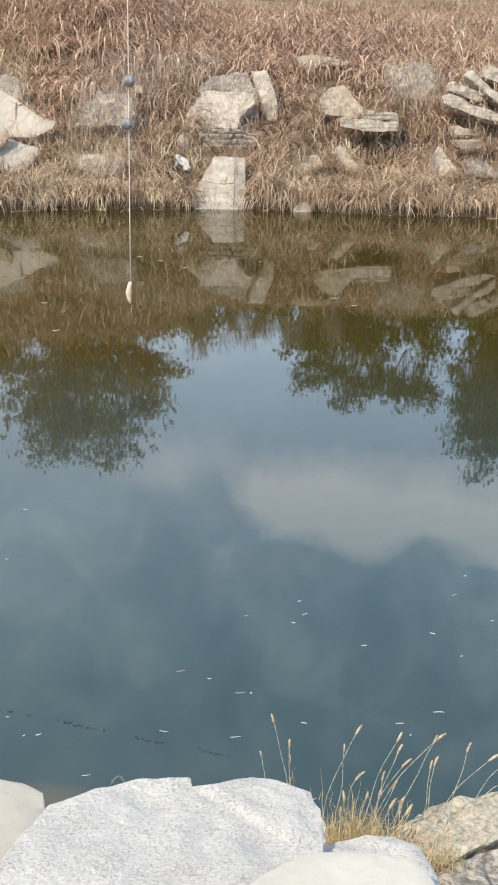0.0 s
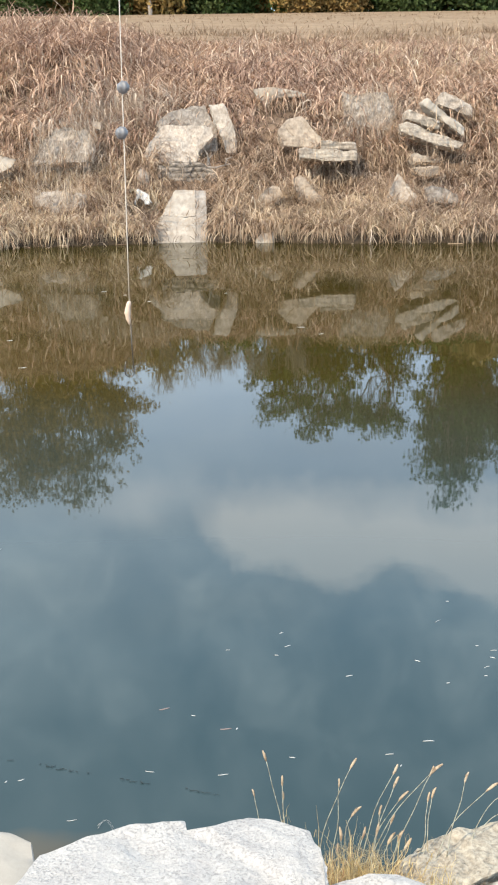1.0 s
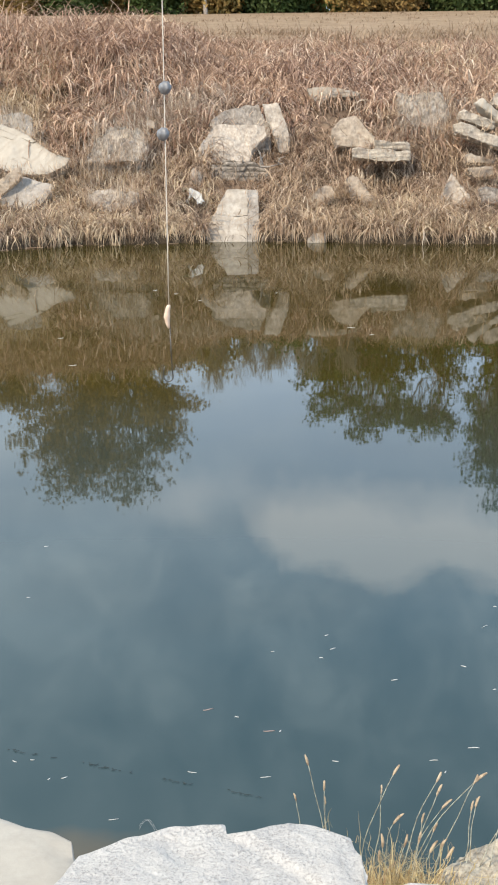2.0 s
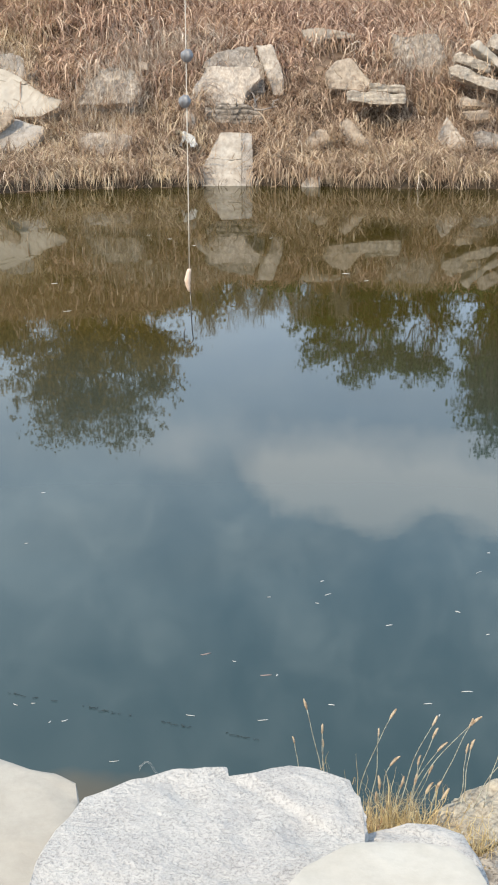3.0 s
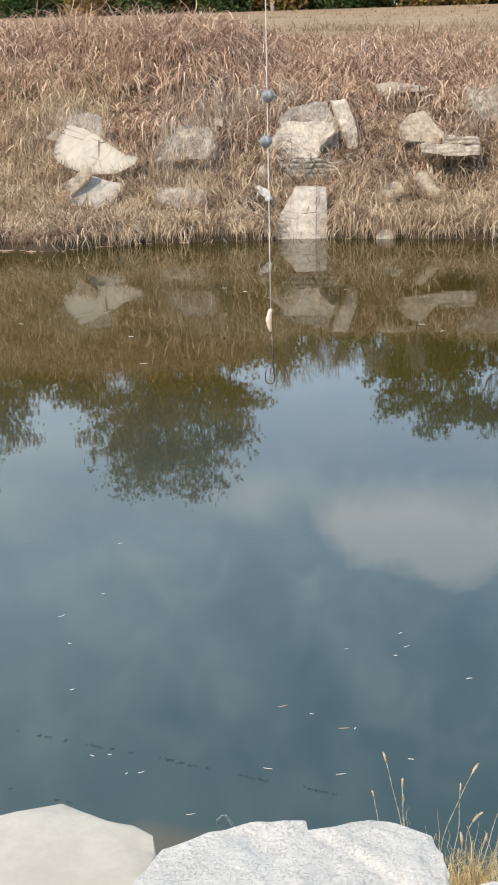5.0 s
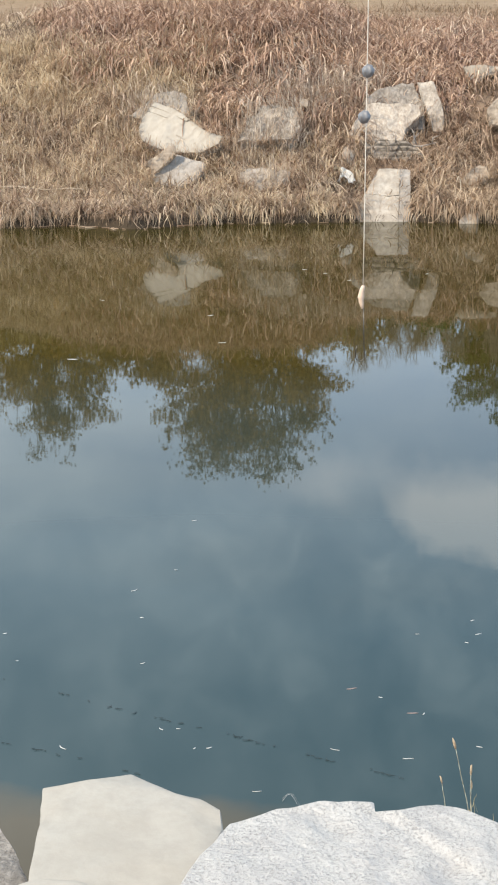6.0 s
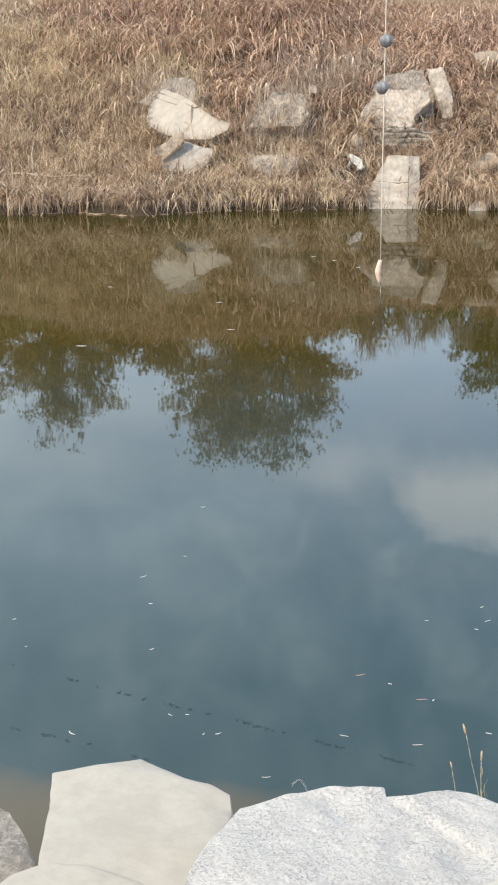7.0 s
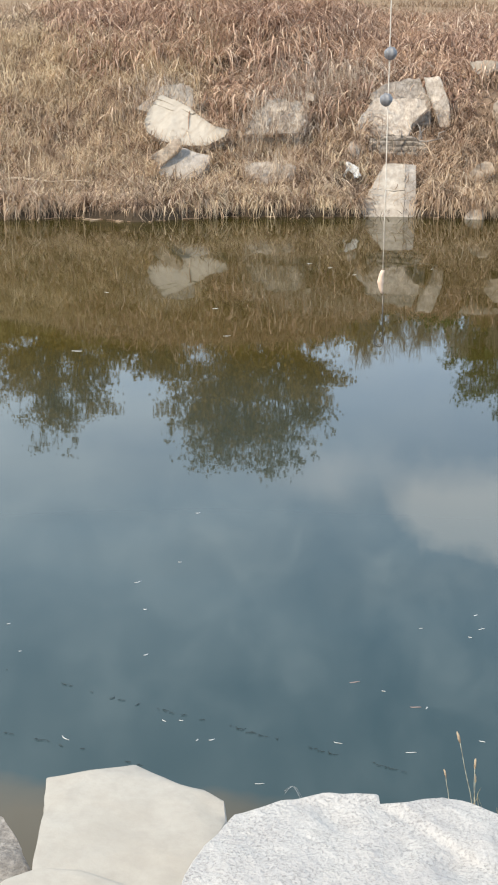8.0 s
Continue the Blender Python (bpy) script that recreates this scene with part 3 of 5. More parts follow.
bank_stone("boulder", [(-0.53, 0.56), (0.4, 0.47), (0.53, -0.01), (0.33, -0.53), (-0.21, -0.41), (-0.51, -0.07)], 0.5, 2.86, 25.68, 2.06, 45, VEILED_STONE, "large grey boulder overgrown with dry stems", rough=0.07, veiled=True)
bank_stone("boulder", [(-0.6, -0.54), (-0.52, -0.12), (-0.36, 0.28), (-0.16, 0.44), (0.12, 0.49), (0.4, 0.39), (0.52, 0.14), (0.53, -0.23), (0.4, -0.54)], 0.5, -2.92, 24.50, 1.53, 51, VEILED_STONE, "grey rounded boulder veiled by dry grass", rough=0.09, veiled=True)
bank_stone("boulder", [(-0.4, 0.1), (-0.26, 0.21), (-0.02, 0.23), (0.52, 0.13), (0.48, -0.18), (0.01, -0.32), (-0.33, -0.17)], 0.4, -2.87, 22.45, 0.67, 45, LIMESTONE, "low pale stone showing through matted grass", rough=0.04, veiled=True)
bank_stone("pebble", [(-0.08, 0.1), (0.1, 0.06), (0.06, -0.09), (-0.08, -0.07)], 0.12, -2.37, 25.14, 1.86, 20, BROWN_STONE, "small tan stone in the grass")
bank_stone("boulder", [(-0.3, -0.14), (0.01, 0.24), (0.17, 0.18), (0.23, -0.04), (-0.1, -0.23)], 0.3, 0.82, 22.76, 0.69, 40, BROWN_STONE, "brown angular stone partly covered by grass", veiled=True, rough=0.05)
bank_stone("boulder", [(-0.25, 0.21), (-0.12, 0.4), (0.29, -0.16), (0.21, -0.32), (-0.14, -0.11)], 0.25, 1.45, 22.76, 0.75, 35, BROWN_STONE, "narrow tan stone slanting down the bank", veiled=True, rough=0.04)
bank_stone("boulder", [(-0.14, -0.02), (-0.03, 0.10), (0.17, 0.11), (0.17, -0.14), (-0.15, -0.14)], 0.3, 0.65, 21.33, 0.07, 15, LIMESTONE, "small pale block at the water's edge", rough=0.03, bevel=0.015, clear=(0.04, 0.0, 0.2))
bank_stone("boulder", [(-0.23, 0.0), (-0.05, 0.44), (0.23, -0.04), (0.22, -0.25), (-0.17, -0.15)], 0.3, 3.07, 22.44, 0.71, 35, LIMESTONE, "pale triangular stone standing in dry grass", veiled=True, rough=0.05)
bank_stone("stone_slab", [(-0.55, 0.22), (-0.4, 0.27), (0.69, -0.12), (0.59, -0.25), (0.17, -0.18), (-0.5, 0.07)], 0.5, 3.79, 24.28, 1.62, 10, LEDGE_STONE, "long tilted slab at the bottom of a heap", rough=0.05)
bank_stone("stone_slab", [(-0.31, 0.13), (-0.2, 0.18), (0.41, -0.06), (0.36, -0.23), (-0.26, -0.02)], 0.5, 3.70, 24.78, 1.93, 10, LEDGE_STONE, "tilted slab lying on the lowest one", rough=0.05)
bank_stone("stone_slab", [(-0.45, 0.28), (-0.31, 0.37), (0.41, -0.2), (0.36, -0.37), (-0.01, -0.09)], 0.5, 4.16, 24.83, 1.95, 10, WHITE_STONE, "bright white slab leaning steeply in a heap", rough=0.04)
bank_stone("stone_slab", [(-0.31, 0.13), (-0.18, 0.22), (0.41, -0.05), (0.38, -0.28), (-0.29, -0.02)], 0.5, 4.40, 25.33, 2.20, 10, LIMESTONE, "pale slab on top of a heap", rough=0.05)
bank_stone("stone_slab", [(-0.25, 0.07), (-0.13, 0.11), (0.31, -0.02), (0.27, -0.09), (-0.2, -0.07)], 0.4, 3.63, 23.76, 1.24, 15, BROWN_STONE, "thin tan slab below a heap of slabs", rough=0.03, veiled=True)
bank_stone("stone_slab", [(-0.29, 0.07), (0.18, 0.09), (0.24, -0.06), (-0.12, -0.1)], 0.4, 3.65, 23.38, 1.02, 15, BROWN_STONE, "thin brown layered slab in matted grass", rough=0.03, veiled=True)
bank_stone("boulder", [(-0.3, 0.14), (-0.03, 0.18), (0.3, 0.02), (0.28, -0.2), (-0.24, -0.15)], 0.35, 3.73, 22.37, 0.69, 35, GREY_STONE, "rounded grey-brown stone low on the bank", rough=0.04, veiled=True)
cream_block = bank_stone("boulder", [(-0.68, 0.37), (-0.48, 0.7), (-0.03, 0.5), (0.26, 0.27), (0.57, 0.01), (0.89, -0.08), (0.81, -0.25), (0.5, -0.43), (0.0, -0.42), (-0.36, -0.33), (-0.66, -0.12), (-0.74, 0.12)], 0.4, -4.64, 24.00, 1.34, 40, WHITE_STONE, "large cream limestone block with bedding grooves", rough=0.014, bevel=0.012, fringe=1.7)
bedding(cream_block, [(-0.49, 0.69), (-0.03, 0.50), (0.24, 0.28), (0.16, 0.25), (-0.10, 0.40), (-0.545, 0.60)], 0.032, WHITE_STONE, 81)
bedding(cream_block, [(-0.56, 0.575), (-0.12, 0.375), (0.14, 0.235), (0.11, 0.17), (-0.16, 0.315), (-0.60, 0.50)], 0.022, WHITE_STONE, 82)
bank_stone("boulder", [(-0.64, -0.23), (-0.36, 0.02), (-0.15, 0.27), (0.25, 0.4), (0.47, 0.24), (0.52, -0.3), (-0.08, -0.39)], 0.4, -5.08, 24.90, 1.80, 35, GREY_SLAB, "pale grey stone behind a cream block", rough=0.04, bevel=0.02, fringe=1.0)
bank_stone("stone_slab", [(-0.33, -0.13), (0.13, 0.23), (0.25, 0.26), (0.27, 0.1), (-0.12, -0.3), (-0.19, -0.16)], 0.11, -4.68, 22.74, 0.945, 25, BROWN_STONE, "brown slab leaning on a grey stone", rough=0.025, bevel=0.015, clear=(0.15, -0.2, 0.15))
bank_stone("boulder", [(-0.54, 0.02), (-0.14, 0.47), (0.41, 0.27), (0.41, 0.07), (0.28, -0.21), (0.0, -0.36), (-0.43, -0.25)], 0.3, -4.34, 22.72, 0.71, 50, GREY_SLAB, "grey flat-faced stone below a cream block", rough=0.025, bevel=0.02, clear=(0.1, -0.35, 0.3))


CLEAR.append((-1.45, 22.62, 0.32, 0.50))  # where the bag lies


def near_stone(name, outline, top, thick, mat, label, tip=(0.0, 0.0), **kw):
    """A stone of the near shore, its outline in plan (x, y), its top at that height."""
    cx, cy = sum(u for u, v in outline) / len(outline), sum(v for u, v in outline) / len(outline)
    flat = [(u - cx, v - cy) for u, v in outline]
    return stone(name, flat, thick, pose(cx, cy, top, -90 + tip[0], tip[1], 0), mat, label, group="stones on the near shore", jitter=kw.pop("jitter", 0.008), **kw)


near_stone("boulder", [(-0.424, 1.95), (-0.402, 2.09), (-0.362, 2.199), (-0.288, 2.256), (-0.198, 2.300), (-0.084, 2.318), (-0.080, 2.292), (-0.036, 2.289), (0.004, 2.316), (0.042, 2.332), (0.097, 2.312), (0.164, 2.272), (0.185, 2.215), (0.190, 2.13), (0.180, 2.05), (0.15, 1.82), (-0.42, 1.8)], 0.802, 0.6, SPECKLED, "big white speckled boulder with a chipped rim", bevel=0.006, edge=0.020, rough=0.0075, seed=51, taper=1.2)
near_stone("boulder", [(-0.885, 2.648), (-0.78, 2.672), (-0.685, 2.732), (-0.56, 2.65), (-0.5, 2.64), (-0.445, 2.59), (-0.425, 2.52), (-0.436, 2.4), (-0.47, 2.1), (-0.75, 2.05), (-0.81, 2.3), (-0.845, 2.48)], 0.588, 0.55, SMOOTH_PALE, "smooth cream limestone block by the water", bevel=0.006, edge=0.03, rough=0.005, seed=52, taper=1.02)
near_stone("stone_slab", [(-0.88, 2.16), (-0.85, 2.235), (-0.79, 2.275), (-0.70, 2.28), (-0.57, 2.24), (-0.48, 2.1), (-0.47, 1.85), (-0.92, 1.85)], 0.596, 0.4, SMOOTH_PALE, "flat cream slab overlapping a taller block", bevel=0.012, edge=0.035, rough=0.006, seed=53, taper=1.0)
near_stone("stone_slab", [(0.05, 2.03), (0.104, 2.10), (0.17, 2.14), (0.226, 2.17), (0.27, 2.18), (0.325, 2.178), (0.375, 2.14), (0.392, 2.08), (0.40, 2.0), (0.34, 1.75), (0.02, 1.75)], 0.765, 0.5, SPECKLED, "rounded pale speckled slab beside a boulder", bevel=0.012, edge=0.03, rough=0.009, seed=54, taper=1.08)
near_stone("stone_slab", [(0.026, 1.74), (0.030, 1.889), (0.060, 1.948), (0.105, 1.985), (0.150, 2.014), (0.207, 2.028), (0.272, 2.024), (0.335, 2.006), (0.364, 1.968), (0.380, 1.91), (0.41, 1.74)], 0.830, 0.075, WHITE_SLAB, "thin smooth cream slab lying over a speckled stone", bevel=0.008, edge=0.03, rough=0.004, seed=58, taper=1.03, jitter=0.001)
near_stone("stone_slab", [(-0.56, 1.70), (-0.52, 1.84), (-0.37, 1.862), (-0.24, 1.864), (-0.11, 1.883), (0.004, 1.898), (0.020, 1.875), (0.022, 1.70)], 0.830, 0.06, WHITE_SLAB, "flat cream slab lying before a white boulder", bevel=0.006, edge=0.03, rough=0.004, seed=59, taper=1.03, jitter=0.001)
near_stone("boulder", [(0.37, 2.675), (0.42, 2.74), (0.471, 2.785), (0.564, 2.845), (0.683, 2.872), (0.70, 2.80), (0.685, 2.71), (0.592, 2.665), (0.517, 2.615), (0.435, 2.60)], 0.430, 0.4, ROUGH_TAN, "rough tan boulder behind dry grass", tip=(11, 0), bevel=0.008, edge=0.013, rough=0.013, seed=55, taper=1.0)
near_stone("boulder", [(0.38, 2.3), (0.43, 2.48), (0.485, 2.565), (0.60, 2.655), (0.71, 2.70), (0.95, 2.8), (1.0, 2.2), (0.5, 2.1)], 0.415, 0.4, LAYERED_TAN, "broad layered tan rock", bevel=0.006, edge=0.014, rough=0.010, seed=56, taper=1.02)
near_stone("boulder", [(-1.4, 2.7), (-1.15, 2.86), (-1.05, 2.8), (-0.96, 2.7), (-0.915, 2.6), (-0.93, 2.2), (-1.4, 2.2)], 0.36, 0.35, GREY_LAYERED, "dark grey layered slab at the water's edge", bevel=0.02, edge=0.035, rough=0.014, seed=57, taper=1.05)


# ---- grass ----
def blades(root, heading, lean, curl, length, width, segs=5, kink=0.22):
    """Curved strips; all arguments are arrays, one entry a blade. Returns vertices and quads."""
    n = len(root)
    rows, p = [], root.astype(float).copy()
    fwd = np.stack([np.cos(heading), np.sin(heading), np.zeros(n)], 1)
    side = np.stack([-np.sin(heading), np.cos(heading), np.zeros(n)], 1)
    twist = RNG.uniform(-0.9, 0.9, n)
    across = side * np.cos(twist)[:, None] + fwd * np.sin(twist)[:, None]
    swerve = RNG.normal(0, 1.3, n)  # the blade's way turns as it grows, so that blades cross and tangle
    for k in range(segs + 1):
        w = width * (1 - 0.9 * (k / segs) ** 1.6)
        rows += [p - across * (w / 2)[:, None], p + across * (w / 2)[:, None]]
        ang = lean + curl * (k + 0.5) / segs + RNG.normal(0, kink, n)
        way = heading + swerve * k / segs
        fwd = np.stack([np.cos(way), np.sin(way), np.zeros(n)], 1)
        p = p + (fwd * np.sin(ang)[:, None] + np.array([0, 0, 1.0]) * np.cos(ang)[:, None]) * (length / segs)[:, None]
    v = np.stack(rows, 1).reshape(-1, 3)
    base = np.arange(n)[:, None] * (2 * (segs + 1))
    q = np.concatenate([base + np.array([[2 * k, 2 * k + 1, 2 * k + 3, 2 * k + 2]]) for k in range(segs)], 0)
    return v, q


def keep_clear(x, y, chance=0.9):
    free = np.ones(len(x), bool)
    for cx, cy, rx, ry in CLEAR:
        inside = ((x - cx) / rx) ** 2 + ((y - cy) / ry) ** 2 < 1
        free &= ~(inside & (RNG.random(len(x)) < chance))
    return free


def vigour_at(x, y):
    """How strongly the grass grows from place to place."""
    v = np.array([noise.noise((a * 0.8, b * 0.8, 3.0)) + 0.6 * noise.noise((a * 2.3, b * 2.3, 9.0)) for a, b in zip(x, y)])
    return np.clip(1.0 + 0.7 * v, 0.45, 1.6)


def meadow(name, label, mat, fields):
    vs, qs, at = [], [], 0
    for v, q in fields:
        vs.append(v)
        qs.append(q + at)
        at += len(v)
    me = mesh_of(name, np.concatenate(vs), np.concatenate(qs), mat)
    return tagged(new(name, me), label, "grass", kind="stuff")


def tussocks(count, per, x0, x1, d0, d1, length, width, lean, curl, downhill=0.0, radius=0.06, free=True, segs=5, kink=0.22, sink=0.02):
    """Clumps whose blades spring from one foot, spread outward all round and arch over; downhill pulls them to the water."""
    cx, cd = RNG.uniform(x0, x1, count), RNG.uniform(d0, d1, count)
    size = vigour_at(cx, cd) * RNG.uniform(0.75, 1.2, count)
    cx, cd, size = np.repeat(cx, per), np.repeat(cd, per), np.repeat(size, per)
    n = count * per
    a = RNG.uniform(-math.pi, math.pi, n)
    r = radius * np.abs(RNG.normal(0, 1, n))
    x, y = cx + r * np.cos(a), shore(cx) + cd + r * np.sin(a)
    dx, dy = np.cos(a) + RNG.normal(0, 0.45, n), np.sin(a) + RNG.normal(0, 0.45, n) - downhill
    heading = np.arctan2(dy, dx)
    if free:
        k = keep_clear(x, y)
        x, y, heading, size = x[k], y[k], heading[k], size[k]
        n = len(x)
    root = np.stack([x, y, land(x, y) - sink], 1)
    return blades(root, heading, RNG.uniform(*lean, n), RNG.uniform(*curl, n), RNG.uniform(*length, n) * size, RNG.uniform(*width, n), segs, kink)


def foot_grass(veiled, per, length, width, lean, curl, ahead, beyond=0.0):
    """Blades rooted along the foot of each stone, growing up over its lower edge."""
    xs, ys = [], []
    for x, y, half, veil in FEET:
        if veil != veiled or y < beyond:
            continue
        n = int(per * half * 2)
        xs.append(x + RNG.uniform(-1.05, 1.05, n) * half)
        ys.append(y - RNG.uniform(*ahead, n))
    x, y = np.concatenate(xs), np.concatenate(ys)
    n = len(x)
    root = np.stack([x, y, land(x, y) - 0.02], 1)
    return blades(root, RNG.uniform(-math.pi, math.pi, n), RNG.uniform(*lean, n), RNG.uniform(*curl, n), RNG.uniform(*length, n), RNG.uniform(*width, n))


def lapping(per, length, width):
    """Blades springing from beside each stone and lapping over its lower and side edges."""
    roots, ways = [], []
    for outline, m, thick in RIMS:
        cu, cv = sum(u for u, v in outline) / len(outline), sum(v for u, v in outline) / len(outline)
        top = max(v for u, v in outline)
        for (u0, v0), (u1, v1) in zip(outline, outline[1:] + outline[:1]):
            for _ in range(int(per * thick * math.hypot(u1 - u0, v1 - v0)) + 1):
                k = RNG.random()
                u, v = u0 + (u1 - u0) * k, v0 + (v1 - v0) * k
                if v > cv + 0.55 * (top - cv) and RNG.random() < 0.75:
                    continue
                out = 1.04 + 0.12 * RNG.random()
                p = m @ Vector((cu + (u - cu) * out, -0.03 - 0.08 * RNG.random(), cv + (v - cv) * out))
                if p.z < 0.12:
                    continue
                roots.append((p.x, p.y, max(p.z - 0.05, 0.05)))
                ways.append(math.atan2(0.5 * RNG.normal(), cu - u + 0.6 * RNG.normal()))
    n = len(roots)
    return blades(np.array(roots), np.array(ways), RNG.uniform(0.2, 1.3, n), RNG.uniform(-0.8, 2.6, n), RNG.uniform(*length, n), RNG.uniform(*width, n))


meadow("bank_grass", "matted curling dry brown grass on the bank", DRY_GRASS, [
    # tussocks hanging over the water's edge
    tussocks(125, 74, -10, 7, 0.22, 0.60, (0.36, 0.72), (0.012, 0.027), (0.0, 0.9), (2.0, 4.6), 0.4, 0.08, True, 7, 0.34),
    tussocks(34, 60, -10, 7, 0.10, 0.26, (0.36, 0.70), (0.010, 0.022), (0.1, 1.0), (1.6, 3.6), 0.6, 0.06, True, 6, 0.30),
    # fallen blades lying across the edge
    tussocks(300, 26, -10, 7, 0.40, 1.6, (0.20, 0.46), (0.006, 0.014), (1.0, 1.7), (-1.4, 1.4), 0.3, 0.18, True, 5, 0.45),
    # arching tussocks up the slope
    tussocks(560, 80, -10, 7, 0.4, 5.6, (0.38, 0.84), (0.012, 0.027), (0.0, 1.0), (1.6, 5.0), 0.2, 0.11, True, 8, 0.26),
    lapping(70, (0.10, 0.32), (0.008, 0.018)),
    foot_grass(False, 130, (0.12, 0.34), (0.007, 0.016), (0.0, 1.2), (-2.5, 3.5), (0.0, 0.22)),
    foot_grass(True, 130, (0.14, 0.42), (0.007, 0.016), (0.0, 1.2), (-2.5, 3.5), (0.0, 0.22)),
])
# understory, coloured dark in place of shade so the lit tussocks stand out
meadow("shade_thatch", "fallen blades under the standing grass, coloured dark to stand for shade", SHADE_THATCH, [
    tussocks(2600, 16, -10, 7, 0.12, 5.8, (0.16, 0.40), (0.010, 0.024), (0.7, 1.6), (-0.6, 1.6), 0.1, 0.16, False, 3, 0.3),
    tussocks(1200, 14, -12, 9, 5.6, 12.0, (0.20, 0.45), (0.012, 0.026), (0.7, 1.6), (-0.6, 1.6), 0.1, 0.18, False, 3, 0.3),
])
meadow("tall_grass", "tall dry reddish-brown grass along the crest", TALL_GRASS, [
    tussocks(800, 34, -4.6, 9, 3.9, 11.0, (0.55, 1.25), (0.016, 0.040), (0.0, 0.9), (2.0, 5.6), 0.1, 0.12, True, 9, 0.26),
    tussocks(190, 34, -7.5, -4.4, 6.6, 11.0, (0.55, 1.25), (0.016, 0.040), (0.0, 0.9), (2.0, 5.6), 0.1, 0.12, True, 9, 0.26),
    tussocks(420, 30, -9.5, 11, 10.5, 16.8, (0.45, 1.00), (0.016, 0.036), (0.0, 0.9), (1.6, 5.2), 0.0, 0.14, True, 8, 0.26),
    tussocks(190, 36, -8.2, -1.6, 7.5, 13.5, (0.8, 1.5), (0.016, 0.036), (0.0, 0.7), (1.6, 5.0), 0.0, 0.14, True, 9, 0.26),
    tussocks(150, 34, -8.5, 7, 1.4, 4.2, (0.30, 0.60), (0.008, 0.020), (0.1, 1.0), (0.8, 3.4), 0.1, 0.12),
])
meadow("pale_grass", "pale curled straw blades standing out of the brown grass", PALE_GRASS, [
    tussocks(420, 11, -10, 7, 0.15, 5.6, (0.32, 0.66), (0.013, 0.026), (0.0, 1.0), (1.8, 4.8), 0.3, 0.10, True, 8, 0.26),
    tussocks(320, 12, -8.0, 9, 4.4, 11.0, (0.50, 1.10), (0.020, 0.042), (0.0, 0.9), (2.2, 5.6), 0.1, 0.13, True, 9, 0.26),
    tussocks(150, 12, -12, 10, 10.5, 16.5, (0.45, 0.90), (0.020, 0.040), (0.0, 0.9), (1.8, 5.0), 0.0, 0.15, True, 8, 0.26),
])
meadow("golden_grass", "paler golden grass patches among the brown", GOLDEN_GRASS, [
    tussocks(760, 40, -9.5, -4.4, 2.2, 8.5, (0.35, 0.85), (0.008, 0.018), (0.1, 1.3), (0.8, 3.6), 0.1, 0.12, True, 6, 0.34),
    tussocks(280, 50, -6.8, -1.0, 0.3, 3.4, (0.30, 0.66), (0.009, 0.021), (0.1, 1.4), (0.9, 3.6), 0.3, 0.12, True, 6, 0.38),
    tussocks(34, 60, -3.8, -1.2, 0.12, 0.6, (0.35, 0.65), (0.010, 0.022), (0.0, 1.0), (1.4, 3.8), 0.5, 0.08, True, 7, 0.34),
    tussocks(95, 44, 1.2, 4.6, 0.10, 2.0, (0.26, 0.56), (0.008, 0.020), (0.1, 1.1), (0.9, 3.0), 0.5, 0.07),
    tussocks(520, 30, -15, -7.4, 7.5, 16.0, (0.14, 0.34), (0.010, 0.022), (0.3, 1.4), (0.4, 2.6), 0.0, 0.18, False, 4),
    tussocks(70, 34, 2.2, 8.0, 8.0, 14.0, (0.35, 0.75), (0.010, 0.022), (0.0, 0.9), (0.6, 3.0), 0.0, 0.12, True, 4),
])


def clinging(x, y, z, tilt, half, low, high, count):
    """Thin dead stems trailing over the face of a stone."""
    u, v = RNG.uniform(-half, half, count), RNG.uniform(low, high, count)
    s, c = math.sin(radians(tilt)), math.cos(radians(tilt))
    root = np.stack([x + u, y + v * s - 0.03 * c, z + v * c + 0.03 * s], 1)
    return blades(root, RNG.uniform(-math.pi, math.pi, count), RNG.uniform(0.3, 1.5, count), RNG.uniform(-2.5, 2.5, count), RNG.uniform(0.18, 0.50, count), RNG.uniform(0.009, 0.017, count), 6)


weeds = [clinging(-2.92, 24.50, 1.53, 51, 0.58, -0.58, 0.52, 380), clinging(2.86, 25.68, 2.06, 45, 0.5, -0.5, 0.55, 260), clinging(-2.87, 22.45, 0.67, 45, 0.42, -0.25, 0.12, 130), clinging(-5.15, 24.9, 1.80, 35, 0.45, -0.3, 0.3, 150)]
for cx, cy, r in ((-2.9, 24.5, 0.75), (-2.2, 25.6, 0.9), (2.9, 25.6, 0.8), (3.6, 25.6, 0.5), (-5.6, 25.2, 0.6), (-2.9, 26.3, 0.9), (-1.8, 26.5, 0.8)):
    d0 = cy - float(shore(cx))
    weeds.append(tussocks(34, 34, cx - r, cx + r, d0 - 0.5, d0 + 0.6, (0.25, 0.7), (0.005, 0.011), (0.3, 1.6), (-1.6, 2.6), 0.0, 0.22, False, 4))
weeds.append(foot_grass(True, 130, (0.3, 0.8), (0.005, 0.012), (0.0, 0.9), (-2.2, 2.2), (0.0, 0.35), 23.9))
meadow("dead_weeds", "fine grey dead weed stems over the boulders", GREY_WEED, weeds)
meadow("field_grass", "sparse straw-coloured grass along the field's edge", FIELD_GRASS, [
    tussocks(620, 20, -18, 14, 15.0, 24, (0.2, 0.55), (0.016, 0.032), (0.0, 0.9), (0.4, 2.8), 0.0, 0.25, False, 3),
    tussocks(420, 14, -20, 15, 23, 37, (0.08, 0.25), (0.016, 0.032), (0.2, 1.2), (0.4, 2.0), 0.0, 0.4, False, 3),
])


